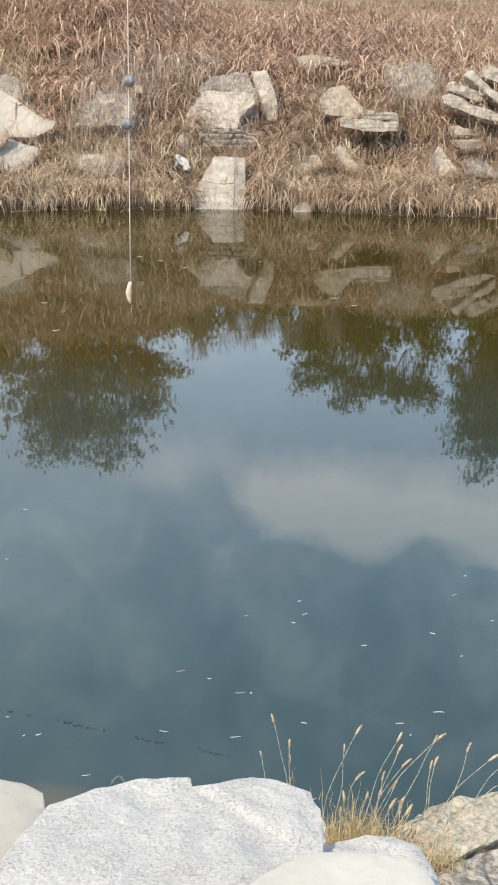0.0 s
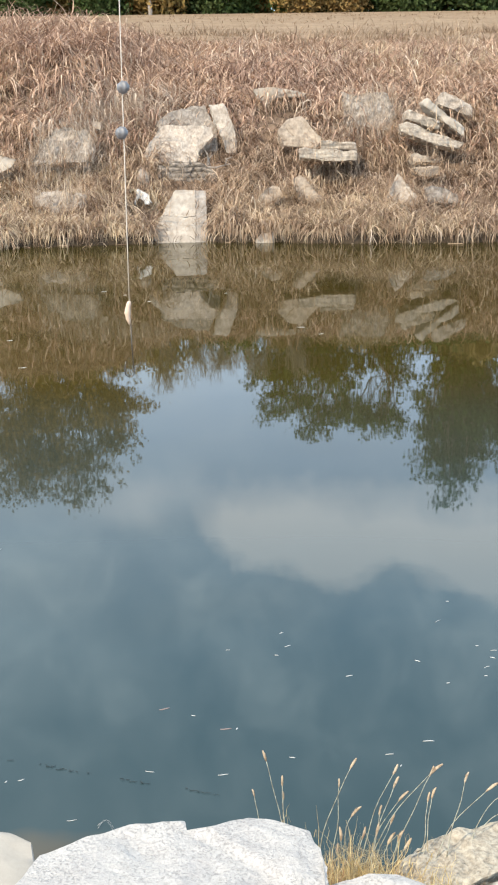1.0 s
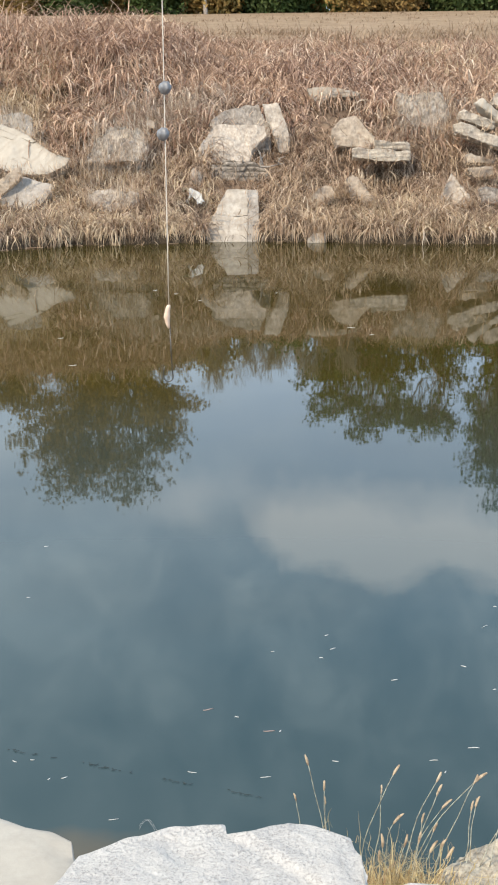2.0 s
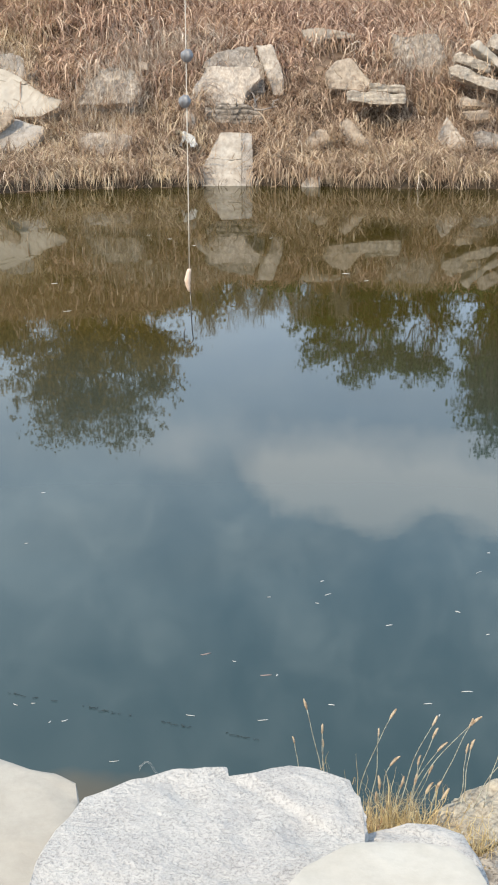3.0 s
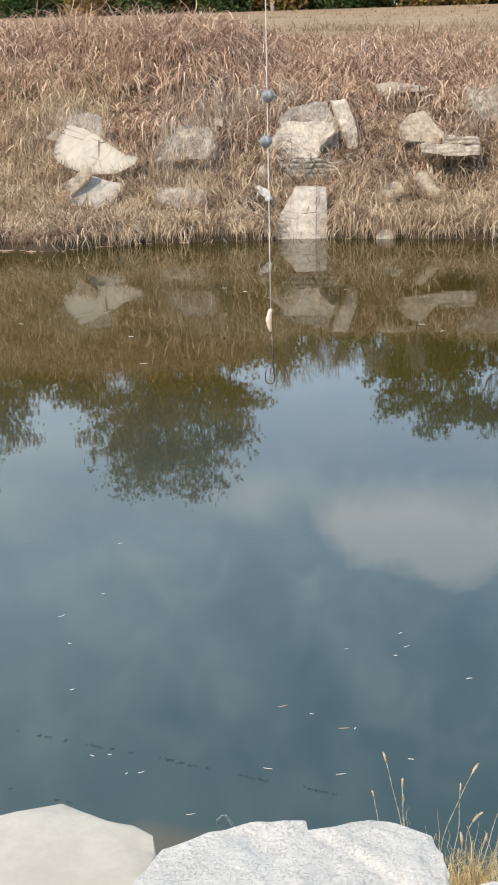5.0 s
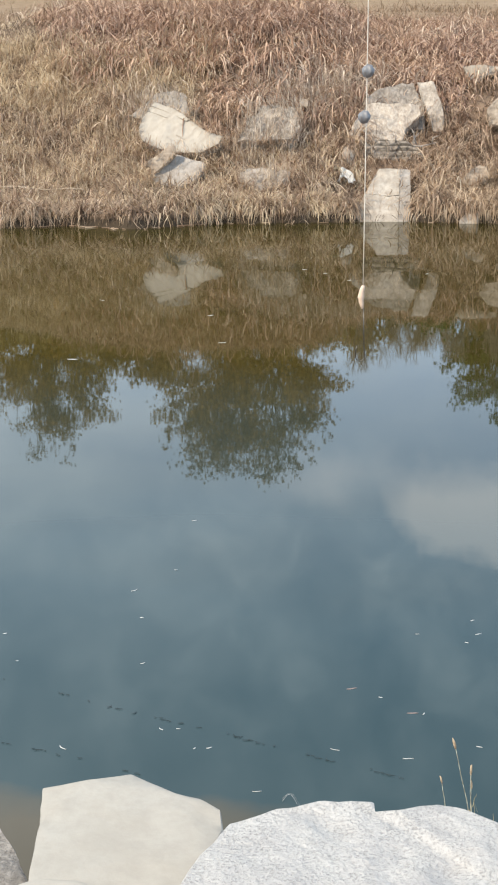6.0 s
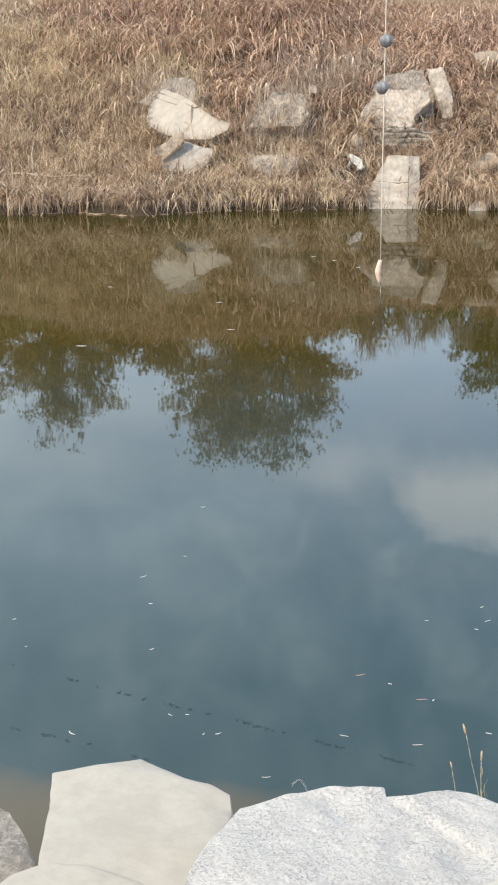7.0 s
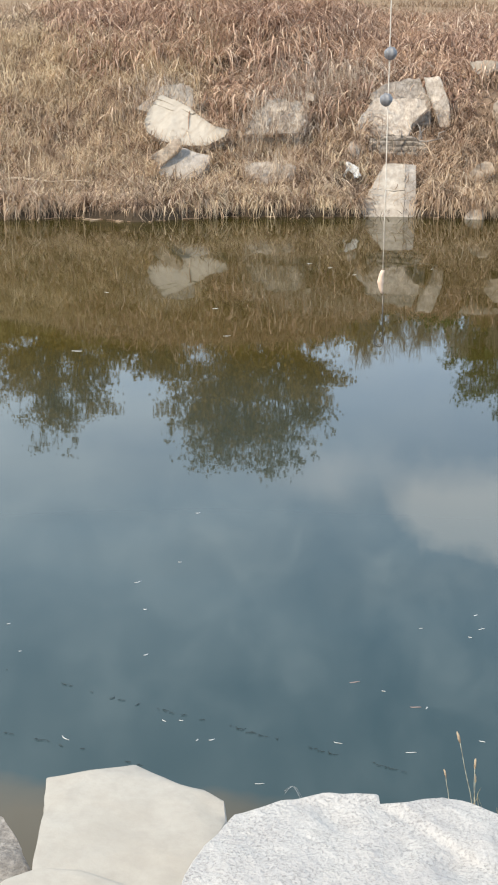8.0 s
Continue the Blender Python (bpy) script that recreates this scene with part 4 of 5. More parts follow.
def reed_litter():
    """Broken stalks washed up along the water's edge."""
    r = np.random.default_rng(44)
    n = 46
    x = r.uniform(-9, 5, n)
    x[:32] = r.uniform(-6.5, -2.8, 32)
    y = shore(x) - np.abs(r.normal(0.06, 0.10, n))
    a, ln, w = r.normal(0, 0.8, n), r.uniform(0.05, 0.20, n), r.uniform(0.006, 0.014, n)
    d = np.stack([np.cos(a), np.sin(a), np.zeros(n)], 1)
    side = np.stack([-np.sin(a), np.cos(a), np.zeros(n)], 1)
    c = np.stack([x, y, np.full(n, 0.006)], 1)
    up = np.array([0, 0, 0.010])
    ends = [c - d * ln[:, None] / 2, c + d * ln[:, None] / 2]
    v = np.stack([e + o for e in ends for o in (-side * w[:, None] / 2, side * w[:, None] / 2, up)], 1).reshape(-1, 3)
    b = np.arange(n)[:, None] * 6
    q = np.concatenate([b + np.array([k]) for k in ([0, 3, 5, 2], [1, 2, 5, 4], [0, 1, 4, 3])], 0)
    tagged(new("reed_litter", mesh_of("reed_litter", v, q, DRY_GRASS)), "broken dry stalks floating along the far edge", "reed litter", kind="stuff")


reed_litter()


# ---- trees behind the field ----
def tube(bm, a, b, ra, rb, sides=5):
    ax = (b - a).normalized()
    u = ax.orthogonal().normalized()
    w = ax.cross(u)
    ring = []
    for p, r in ((a, ra), (b, rb)):
        ring.append([bm.verts.new(p + (u * math.cos(k * math.tau / sides) + w * math.sin(k * math.tau / sides)) * r) for k in range(sides)])
    for k in range(sides):
        bm.faces.new((ring[0][k], ring[0][(k + 1) % sides], ring[1][(k + 1) % sides], ring[1][k]))


def pipe(bm, pts, radii, sides=6):
    """One closed bent tube through the points."""
    rings = []
    u = None
    for k, p in enumerate(pts):
        ax = (pts[min(k + 1, len(pts) - 1)] - pts[max(k - 1, 0)]).normalized()
        u = ax.orthogonal().normalized() if u is None else (u - ax * u.dot(ax)).normalized()
        w = ax.cross(u)
        rings.append([bm.verts.new(p + (u * math.cos(j * math.tau / sides) + w * math.sin(j * math.tau / sides)) * radii[k]) for j in range(sides)])
    for a, b in zip(rings, rings[1:]):
        for j in range(sides):
            bm.faces.new((a[j], a[(j + 1) % sides], b[(j + 1) % sides], b[j]))
    bm.faces.new(rings[0][::-1])
    bm.faces.new(rings[-1])


def limbs(bm, rnd, p, way, length, radius, depth, tips, rise=0.25, wide=0.75, fork=(2, 4)):
    """Grows tapered limbs; twig ends are collected in tips."""
    q = p
    steps = 3
    for k in range(steps):
        way = (way + Vector((rnd.uniform(-1, 1), rnd.uniform(-1, 1), rnd.uniform(-0.4, 0.8))) * 0.16).normalized()
        nxt = q + way * (length / steps)
        r0, r1 = radius * (1 - 0.4 * k / steps), radius * (1 - 0.4 * (k + 1) / steps)
        tube(bm, q, nxt, r0, r1, 6 if depth > 2 else 4)
        q = nxt
        if depth <= 2:
            tips.append(q.copy())
        if depth and k < steps - 1:
            side = Vector((rnd.uniform(-1, 1), rnd.uniform(-1, 1), rnd.uniform(-0.1, 0.6))).normalized()
            limbs(bm, rnd, q, (way * 0.5 + side * wide).normalized(), length * rnd.uniform(0.45, 0.62), r1 * 0.6, depth - 1, tips, rise, wide, fork)
    if depth:
        for _ in range(rnd.randint(*fork)):
            side = Vector((rnd.uniform(-1, 1), rnd.uniform(-1, 1), rnd.uniform(0, 0.5) + rise)).normalized()
            limbs(bm, rnd, q, (way * 0.7 + side * wide).normalized(), length * rnd.uniform(0.6, 0.8), radius * 0.5, depth - 1, tips, rise, wide, fork)


def leaf_cloud(tips, per, spread, size, seed):
    r = np.random.default_rng(seed)
    c = np.repeat(np.array([tuple(p) for p in tips]), per, 0)
    c = c + r.normal(0, spread, c.shape)
    n = len(c)
    a = r.normal(size=(n, 3))
    a /= np.linalg.norm(a, axis=1, keepdims=True)
    b = np.cross(a, r.normal(size=(n, 3)))
    b /= np.linalg.norm(b, axis=1, keepdims=True)
    s = r.uniform(size[0], size[1], n)[:, None]
    v = np.stack([c - a * s, c + b * s * 0.55, c + a * s, c - b * s * 0.55], 1).reshape(-1, 3)
    return v, np.arange(n * 4).reshape(-1, 4)


def bough(bm, rnd, a, b, ra, rb, sag=0.12, steps=4, sides=5):
    """A crooked tapering limb from a to b; returns the points along it."""
    pts = [a]
    reach = (b - a).length
    for k in range(1, steps + 1):
        u = k / steps
        off = Vector((rnd.gauss(0, 1), rnd.gauss(0, 1), rnd.gauss(0, 1))) * reach * sag * math.sin(math.pi * u)
        pts.append(a.lerp(b, u) + off + Vector((0, 0, reach * 0.06 * math.sin(math.pi * u))))
    pipe(bm, pts, [ra + (rb - ra) * k / steps for k in range(steps + 1)], sides)
    return pts


def crown_tree(name, label, group, x, y, lobes, seed, leaf, bark, clumps, per, size, trunk=0.2, fork=2.2, gap=0.0):
    """A tree whose boughs carry lobes of foliage: (across, depth, height over the ground, half width, half height) of each, from the foot."""
    rnd = random.Random(seed)
    r = np.random.default_rng(seed)
    root = tagged(new(name), label, "tree", group)
    root.location = (x, y, float(land(x, y)) - 0.05)
    bm = bmesh.new()
    stem = bough(bm, rnd, Vector((0, 0, -0.3)), Vector((rnd.uniform(-0.3, 0.3), 0, fork)), trunk, trunk * 0.75, 0.03, 3, 8)
    area = sum(w * h for _, _, _, w, h in lobes)
    centres, tones = [], []
    for lx, ly, lz, w, h in lobes:
        c = Vector((lx, ly, lz))
        spine = bough(bm, rnd, stem[-1], c + Vector((0, 0, 0.2 * h)), trunk * 0.55, trunk * 0.16, 0.09, 5, 6)
        for _ in range(max(6, int(clumps * w * h / area))):
            # clumps gather towards the lobe's skin, with a ragged outline
            d = Vector((rnd.gauss(0, 1), rnd.gauss(0, 1), rnd.gauss(0, 1))).normalized()
            q = min(1.25, rnd.random() ** 0.45 * (1.0 + 0.14 * rnd.gauss(0, 1)))
            p = c + Vector((d.x * w * q, d.y * w * q * 0.8, d.z * h * q))
            if gap and noise.noise((p + Vector((seed, 0, 0))) * 0.75) < gap - 0.5:
                continue
            if p.z < 0.5:
                continue
            k = min(len(spine) - 1, max(1, int(len(spine) * rnd.random())))
            twig = bough(bm, rnd, spine[k], p, trunk * 0.10, 0.012, 0.10, 3, 4)
            centres.append((p, rnd.uniform(0.6, 1.3)))
            if rnd.random() < 0.3:
                tip = p + (p - c).normalized() * rnd.uniform(0.1, 0.4) + Vector((0, 0, rnd.uniform(0.0, 0.4)))
                bough(bm, rnd, p, tip, 0.014, 0.005, 0.05, 2, 3)
                centres.append((tip, rnd.uniform(0.25, 0.5)))
    part("trunk", bm, bark, root)
    c = np.repeat(np.array([tuple(p) for p, g in centres]), per, 0)
    g = np.repeat(np.array([g for p, g in centres]), per)[:, None]
    keep = r.random(len(c)) < np.clip(g[:, 0], 0.3, 1.0)
    c = (c + r.normal(0, 1, c.shape) * g * np.array([0.30, 0.30, 0.19]))[keep]
    n = len(c)
    a = r.normal(size=(n, 3)) * np.array([1.0, 1.0, 0.7])
    a /= np.linalg.norm(a, axis=1, keepdims=True)
    b = np.cross(a, r.normal(size=(n, 3)))
    b /= np.linalg.norm(b, axis=1, keepdims=True)
    s = r.uniform(size[0], size[1], n)[:, None]
    v = np.stack([c - a * s, c + b * s * 0.6, c + a * s, c - b * s * 0.6], 1).reshape(-1, 3)
    new("crown", mesh_of("crown", v, np.arange(n * 4).reshape(-1, 4), leaf)).parent = root
    return root


def bare_tree(label, height, seed):
    rnd = random.Random(seed)
    root = tagged(new("bare_tree"), label, "tree", "bare trees behind the field")
    bm, tips = bmesh.new(), []
    top = Vector((0, 0, height * 0.22))
    bough(bm, rnd, Vector((0, 0, -0.3)), top, height * 0.022, height * 0.016, 0.03, 3, 8)
    limbs(bm, rnd, top, Vector((0, 0, 1)), height * 0.30, height * 0.026, 4, tips, wide=0.7)
    part("trunk", bm, PALE_BARK, root)
    return root


def plant(ob, x, y, turn, grow=1.0, tall=1.0, first=False):
    m = Matrix.Translation((x, y, float(land(x, y)) - 0.05)) @ Matrix.Rotation(radians(turn), 4, "Z") @ Matrix.Diagonal((grow, grow, grow * tall, 1))
    if first:
        ob.matrix_world = m
        return ob
    return copy_thing(ob, m)


OAKS, ELMS = "oaks behind the field", "elms behind the field"
OAK_LABEL = "broad oak with thinning olive-brown autumn leaves"
crown_tree("oak_tree", "tall spreading oak, olive-brown leaves thinning at the top", OAKS, -8.6, 64, [(-1.6, 0, 9.6, 2.4, 2.3), (0.9, -0.5, 9.7, 1.9, 1.8), (-3.3, 0.6, 8.6, 2.1, 2.2), (2.6, 0.5, 8.3, 1.5, 1.5), (3.3, -0.4, 6.4, 1.3, 1.2), (-1.6, -1, 6.4, 2.6, 1.9), (1.4, -0.8, 6.0, 2.4, 1.9), (0.0, 0.5, 4.4, 3.6, 1.8)], 11, OLIVE_LEAF, BARK, 900, 30, (0.06, 0.125), 0.26, gap=0.26)
crown_tree("oak_tree", "round-headed oak with brownish autumn leaves", OAKS, -19.2, 64, [(-0.2, 0, 8.6, 1.6, 2.2), (1.6, 0.3, 7.2, 1.6, 1.9), (-1.9, 0.2, 7.0, 1.6, 2.0), (0.2, -0.6, 5.4, 2.8, 1.9), (0, 0.4, 3.6, 3.2, 1.6)], 12, OLIVE_LEAF, BARK, 560, 30, (0.06, 0.125), 0.22, gap=0.26)
crown_tree("oak_tree", OAK_LABEL, OAKS, -25.2, 65, [(0, 0, 7.6, 2.2, 2.2), (2.0, 0.3, 6.2, 1.6, 1.8), (-2.0, 0.2, 6.4, 1.8, 1.8), (0.2, -0.4, 4.2, 3.2, 2.0)], 13, OLIVE_LEAF, BARK, 460, 28, (0.06, 0.125), 0.22, gap=0.26)
crown_tree("oak_tree", "low young oak half hidden by brown scrub", OAKS, -14.6, 65.5, [(0, 0, 5.6, 1.5, 1.2), (1.3, 0.2, 6.2, 1.2, 1.4), (-1.0, 0, 4.6, 1.5, 1.2), (-2.0, 0.2, 5.4, 1.2, 1.1), (0.3, 0, 3.8, 2.4, 1.5)], 14, OLIVE_LEAF, BARK, 520, 28, (0.06, 0.125), 0.15, gap=0.16)
crown_tree("elm_tree", "green-leaved elm with a loose open crown", ELMS, 4.2, 64, [(-1.3, 0, 6.6, 1.2, 1.2), (0.1, 0.2, 7.2, 1.3, 1.3), (1.8, -0.2, 6.6, 1.1, 1.0), (-1.6, 0.2, 4.6, 1.4, 1.3), (0.4, -0.5, 4.6, 2.2, 1.5), (0.3, 0.3, 2.8, 2.8, 1.5)], 23, GREEN_LEAF, BARK, 470, 30, (0.065, 0.135), 0.18, gap=0.26)
crown_tree("elm_tree", "slender green elm, sky showing between its boughs", ELMS, 7.5, 65, [(-0.6, 0, 7.3, 1.0, 1.0), (0.8, 0.2, 7.5, 1.0, 1.0), (1.5, 0, 5.6, 1.0, 1.0), (-0.6, 0.2, 3.6, 2.0, 1.3), (0.9, 0.3, 3.4, 1.6, 1.3)], 24, GREEN_LEAF, BARK, 330, 30, (0.065, 0.135), 0.16, gap=0.34)
crown_tree("elm_tree", "big dense green elm at the field's edge", ELMS, 12.0, 64, [(-0.8, 0, 9.6, 1.5, 2.0), (0.9, 0.3, 9.0, 1.8, 1.8), (-1.5, -0.3, 7.0, 1.1, 1.5), (1.9, 0.2, 7.2, 1.7, 1.7), (0.2, -0.6, 6.4, 2.2, 1.8), (0, 0.3, 4.0, 2.8, 2.0)], 25, GREEN_LEAF, BARK, 760, 30, (0.065, 0.135), 0.26, gap=0.22)
crown_tree("elm_tree", "dense green elm with a rounded crown", ELMS, 17.4, 65, [(0, 0, 9.0, 2.4, 2.4), (2.0, 0.2, 7.4, 2.0, 2.0), (-2.0, 0.2, 7.2, 2.0, 1.8), (0, -0.4, 4.6, 3.0, 2.2)], 26, GREEN_LEAF, BARK, 460, 28, (0.065, 0.135), 0.24, gap=0.24)
bare = bare_tree("small leafless grey tree with fine twigs", 4.6, 37)
plant(bare, -3.1, 59.0, 0, 1.0, 1.0, True)
for x, y, turn, grow, tall in [(-1.4, 63, 100, 0.95, 1.0), (0.4, 62, 200, 1.0, 1.0), (2.2, 63.5, 310, 1.05, 1.0), (-2.2, 65, 50, 1.1, 1.0), (1.2, 66, 150, 1.1, 1.0), (-0.6, 64.5, 260, 1.0, 0.9), (3.0, 62, 20, 0.95, 1.0), (-3.8, 63, 140, 1.0, 1.0), (0.2, 67, 80, 1.2, 1.0)]:
    plant(bare, x, y, turn, grow, tall)


def shrub(name, label, seed, leaf, high, wide_, per):
    rnd = random.Random(seed)
    root = tagged(new(name), label, "shrub", "shrubs along the field's edge")
    bm, tips = bmesh.new(), []
    for _ in range(9):
        ang = rnd.uniform(0, math.tau)
        r = rnd.uniform(0, wide_ * 0.35)
        limbs(bm, rnd, Vector((r * math.cos(ang), r * math.sin(ang), -0.1)), Vector((math.cos(ang) * 0.5, math.sin(ang) * 0.5, 1)).normalized(), high * 0.42, 0.03, 2, tips)
    part("stems", bm, BARK, root)
    for _ in range(260):
        ang, rr = rnd.uniform(0, math.tau), wide_ * math.sqrt(rnd.random()) * 0.7
        tips.append(Vector((rr * math.cos(ang), rr * math.sin(ang), rnd.uniform(0.1, high * 0.75))))
    v, q = leaf_cloud(tips, per, 0.22, (0.06, 0.13), seed)
    new("crown", mesh_of("crown", v, q, leaf)).parent = root
    return root


green_shrub = shrub("shrub", "dense dark green shrub at the field's edge", 5, GREEN_LEAF, 2.6, 1.6, 9)
olive_shrub = shrub("shrub", "olive-brown shrub at the field's edge", 6, OLIVE_LEAF, 2.2, 1.5, 8)
plant(green_shrub, -5.0, 60, 0, 1.0, 1.0, True)
plant(olive_shrub, 3.4, 60.2, 0, 1.0, 1.0, True)
spot = random.Random(4)
scrub = shrub("shrub", "tall brown scrub with withered leaves", 9, BROWN_LEAF, 4.6, 1.9, 11)
plant(scrub, -4.9, 63, 0, 1.0, 1.0, True)
for k in range(24):
    x = -30.5 + k * 1.12 + spot.uniform(-0.4, 0.4)
    plant(scrub, x, 63.0 + 1.2 * (k % 2) + spot.uniform(-0.4, 0.4), spot.uniform(0, 360), spot.uniform(0.85, 1.15), spot.uniform(0.9, 1.2))
for k in range(13):
    x = 4.4 + k * 1.4 + spot.uniform(-0.4, 0.4)
    plant(scrub, x, 63.0 + 1.2 * (k % 2) + spot.uniform(-0.4, 0.4), spot.uniform(0, 360), spot.uniform(0.75, 1.0))
for k in range(34):
    x = -29 + k * 1.45 + spot.uniform(-0.4, 0.4)
    plant(green_shrub if k % 3 else olive_shrub, x, 60.6 + 1.3 * (k % 2) + spot.uniform(-0.4, 0.5), spot.uniform(0, 360), spot.uniform(0.8, 1.2))


# ---- small things on the far bank ----
def crumpled(path, width, seed):
    """A torn, folded sheet laid along a path, with a little thickness."""
    bm = bmesh.new()
    rows, across = len(path) * 3, 7
    grid = []
    for k in range(rows):
        u = k / (rows - 1) * (len(path) - 1)
        n = min(int(u), len(path) - 2)
        c = path[n].lerp(path[n + 1], u - n)
        way = (path[n + 1] - path[n]).normalized()
        side = Vector((way.z, 0, -way.x))
        line = []
        for j in range(across):
            w = (j / (across - 1) - 0.5) * width * (0.75 + 0.6 * noise.noise(Vector((u * 1.3, seed, 0))))
            fold = 0.045 * math.sin(j * 1.9 + u * 2.1 + seed) + 0.05 * noise.noise(Vector((j * 0.6, u * 1.4, seed)))
            line.append(bm.verts.new(c + side * w + Vector((0, fold, 0.25 * fold))))
        grid.append(line)
    for a, b in zip(grid, grid[1:]):
        for j in range(across - 1):
            bm.faces.new((a[j], a[j + 1], b[j + 1], b[j]))
    bmesh.ops.solidify(bm, geom=bm.faces[:], thickness=0.006)
    return bm


def rag():
    root = tagged(new("plastic_bag"), "crumpled white plastic bag caught in the grass", "litter")
    part("knot", crumpled([Vector((-0.19, 0, 0.10)), Vector((-0.13, 0, 0.13)), Vector((-0.06, 0, 0.08))], 0.09, 4.0), CLOTH_TAN, root, "tan knotted end")
    part("bag", crumpled([Vector((-0.08, 0, 0.05)), Vector((0.0, 0, 0.07)), Vector((0.07, 0, -0.06)), Vector((0.15, 0, -0.22))], 0.18, 1.0), CLOTH, root)
    part("handle", crumpled([Vector((-0.04, 0, 0.03)), Vector((-0.06, 0, -0.08)), Vector((-0.10, 0, -0.20))], 0.07, 7.0), CLOTH, root)
    root.matrix_world = pose(-1.459, 23.0, 0.685, -50, 0, 0)


rag()


def dry_stalk(x0, y0, x1, y1, lift):
    c = bpy.data.curves.new("dry_stalk", "CURVE")
    c.dimensions, c.bevel_depth, c.bevel_resolution = "3D", 0.014, 2
    s = c.splines.new("POLY")
    s.points.add(9)
    for k in range(10):
        u = k / 9
        x, y = x0 + (x1 - x0) * u, y0 + (y1 - y0) * u
        s.points[k].co = (x, y, float(land(x, y)) + lift + 0.02 * math.sin(9 * u), 1)
        s.points[k].radius = 1.2 - 0.8 * u
    c.materials.append(DEAD_STALK)
    tagged(new("dry_stalk", c), "long dry tan stalk lying on matted grass", "stalk")


dry_stalk(-7.40, 21.95, -5.86, 21.85, 0.20)


def lodged_twigs(x, y, z):
    """Crooked dead sticks caught in the hollow beside a block."""
    root = tagged(new("dead_branch"), "crooked grey dead branch lodged between stones", "branch")
    root.location = (x, y, z)
    rnd = random.Random(17)
    for k in range(7):
        a = Vector((rnd.uniform(-0.35, 0.35), rnd.uniform(-0.06, 0.06), rnd.uniform(-0.08, 0.06)))
        b = a + Vector((rnd.uniform(-0.16, 0.16), rnd.uniform(-0.12, 0.02), rnd.uniform(0.10, 0.26)))
        mid = a.lerp(b, 0.5) + Vector((rnd.uniform(-0.05, 0.05), 0, rnd.uniform(-0.02, 0.04)))
        bm = bmesh.new()
        pipe(bm, [a, a.lerp(mid, 0.6), mid, mid.lerp(b, 0.6), b], [0.014, 0.013, 0.011, 0.008, 0.005], 6)
        part("twig", bm, PALE_BARK, root)
    bm = bmesh.new()
    pipe(bm, [Vector((-0.42, 0.03, -0.08)), Vector((-0.15, 0.0, -0.02)), Vector((0.12, 0.02, -0.05)), Vector((0.42, 0.04, 0.02))], [0.022, 0.020, 0.017, 0.010], 7)
    part("limb", bm, PALE_BARK, root)


lodged_twigs(-0.28, 24.16, 1.14)


# ---- afloat on the water ----
def floating_bit(x, y, length, width, turn, mat, label, name):
    bm = bmesh.new()
    n = 5
    ring = []
    for k in range(n + 1):
        u = k / n - 0.5
        w = width * (1 - (2 * u) ** 2 * 0.7)
        bend = 0.15 * length * math.sin(u * 3 + x)
        ring.append([bm.verts.new((u * length, bend + s * w / 2, z)) for s, z in ((-1, 0.0), (1, 0.0), (0.6, 0.0015), (-0.6, 0.0015))])
    for a, b in zip(ring, ring[1:]):
        for k in range(4):
            bm.faces.new((a[k], a[(k + 1) % 4], b[(k + 1) % 4], b[k]))
    bm.faces.new(ring[0][::-1])
    bm.faces.new(ring[-1])
    bmesh.ops.recalc_face_normals(bm, faces=bm.faces)
    ob = part(name, bm, mat)
    ob.matrix_world = pose(x, y, 0.0, 0, 0, turn)
    tagged(ob, label, "flotsam", "bits afloat on the pond")


BITS = [(-1.17, 6.27), (0.0, 4.96), (0.23, 5.13), (0.25, 4.99), (0.2, 4.9), (0.92, 5.23), (1.0, 5.46), (0.77, 4.82), (0.86, 4.61), (0.03, 4.26), (-0.13, 4.37), (0.22, 4.04), (-0.27, 3.96), (-0.02, 3.93), (0.56, 4.05), (0.59, 3.97), (0.71, 4.14), (-0.7, 3.92), (-0.83, 4.04), (0.48, 4.69), (1.04, 4.96), (1.10, 4.91), (1.08, 4.84), (1.04, 4.75), (1.02, 4.67), (-0.5, 3.66), (-1.13, 5.56), (-1.27, 5.29), (-1.17, 4.99), (-1.7, 4.76), (-1.57, 4.51), (-0.89, 4.03), (-0.75, 3.91), (-1.2, 3.86), (-1.07, 4.55)]
float_rnd = random.Random(12)
for x, y in BITS:
    floating_bit(x, y, float_rnd.uniform(0.012, 0.040), float_rnd.uniform(0.002, 0.006), float_rnd.uniform(-50, 50), STRAW, "bleached straw bit afloat on the pond", "straw_bit")
for x, y in [(-0.24, 4.43), (-0.01, 4.26)]:
    floating_bit(x, y, 0.04, 0.009, float_rnd.uniform(-20, 20), RUST_LEAF, "reddish leaf sliver afloat on the pond", "leaf_bit")
for x, y in [(-1.48, 15.75), (-0.88, 14.89), (0.01, 15.49), (-1.2, 15.43), (0.77, 12.96), (0.95, 12.55), (-1.77, 11.04), (-3.4, 13.2), (-4.1, 11.5), (-2.9, 10.2), (-2.1, 12.4)]:
    floating_bit(x, y, float_rnd.uniform(0.04, 0.09), float_rnd.uniform(0.012, 0.025), float_rnd.uniform(-40, 40), STRAW, "pale leaf afloat far out on the pond", "leaf_bit")


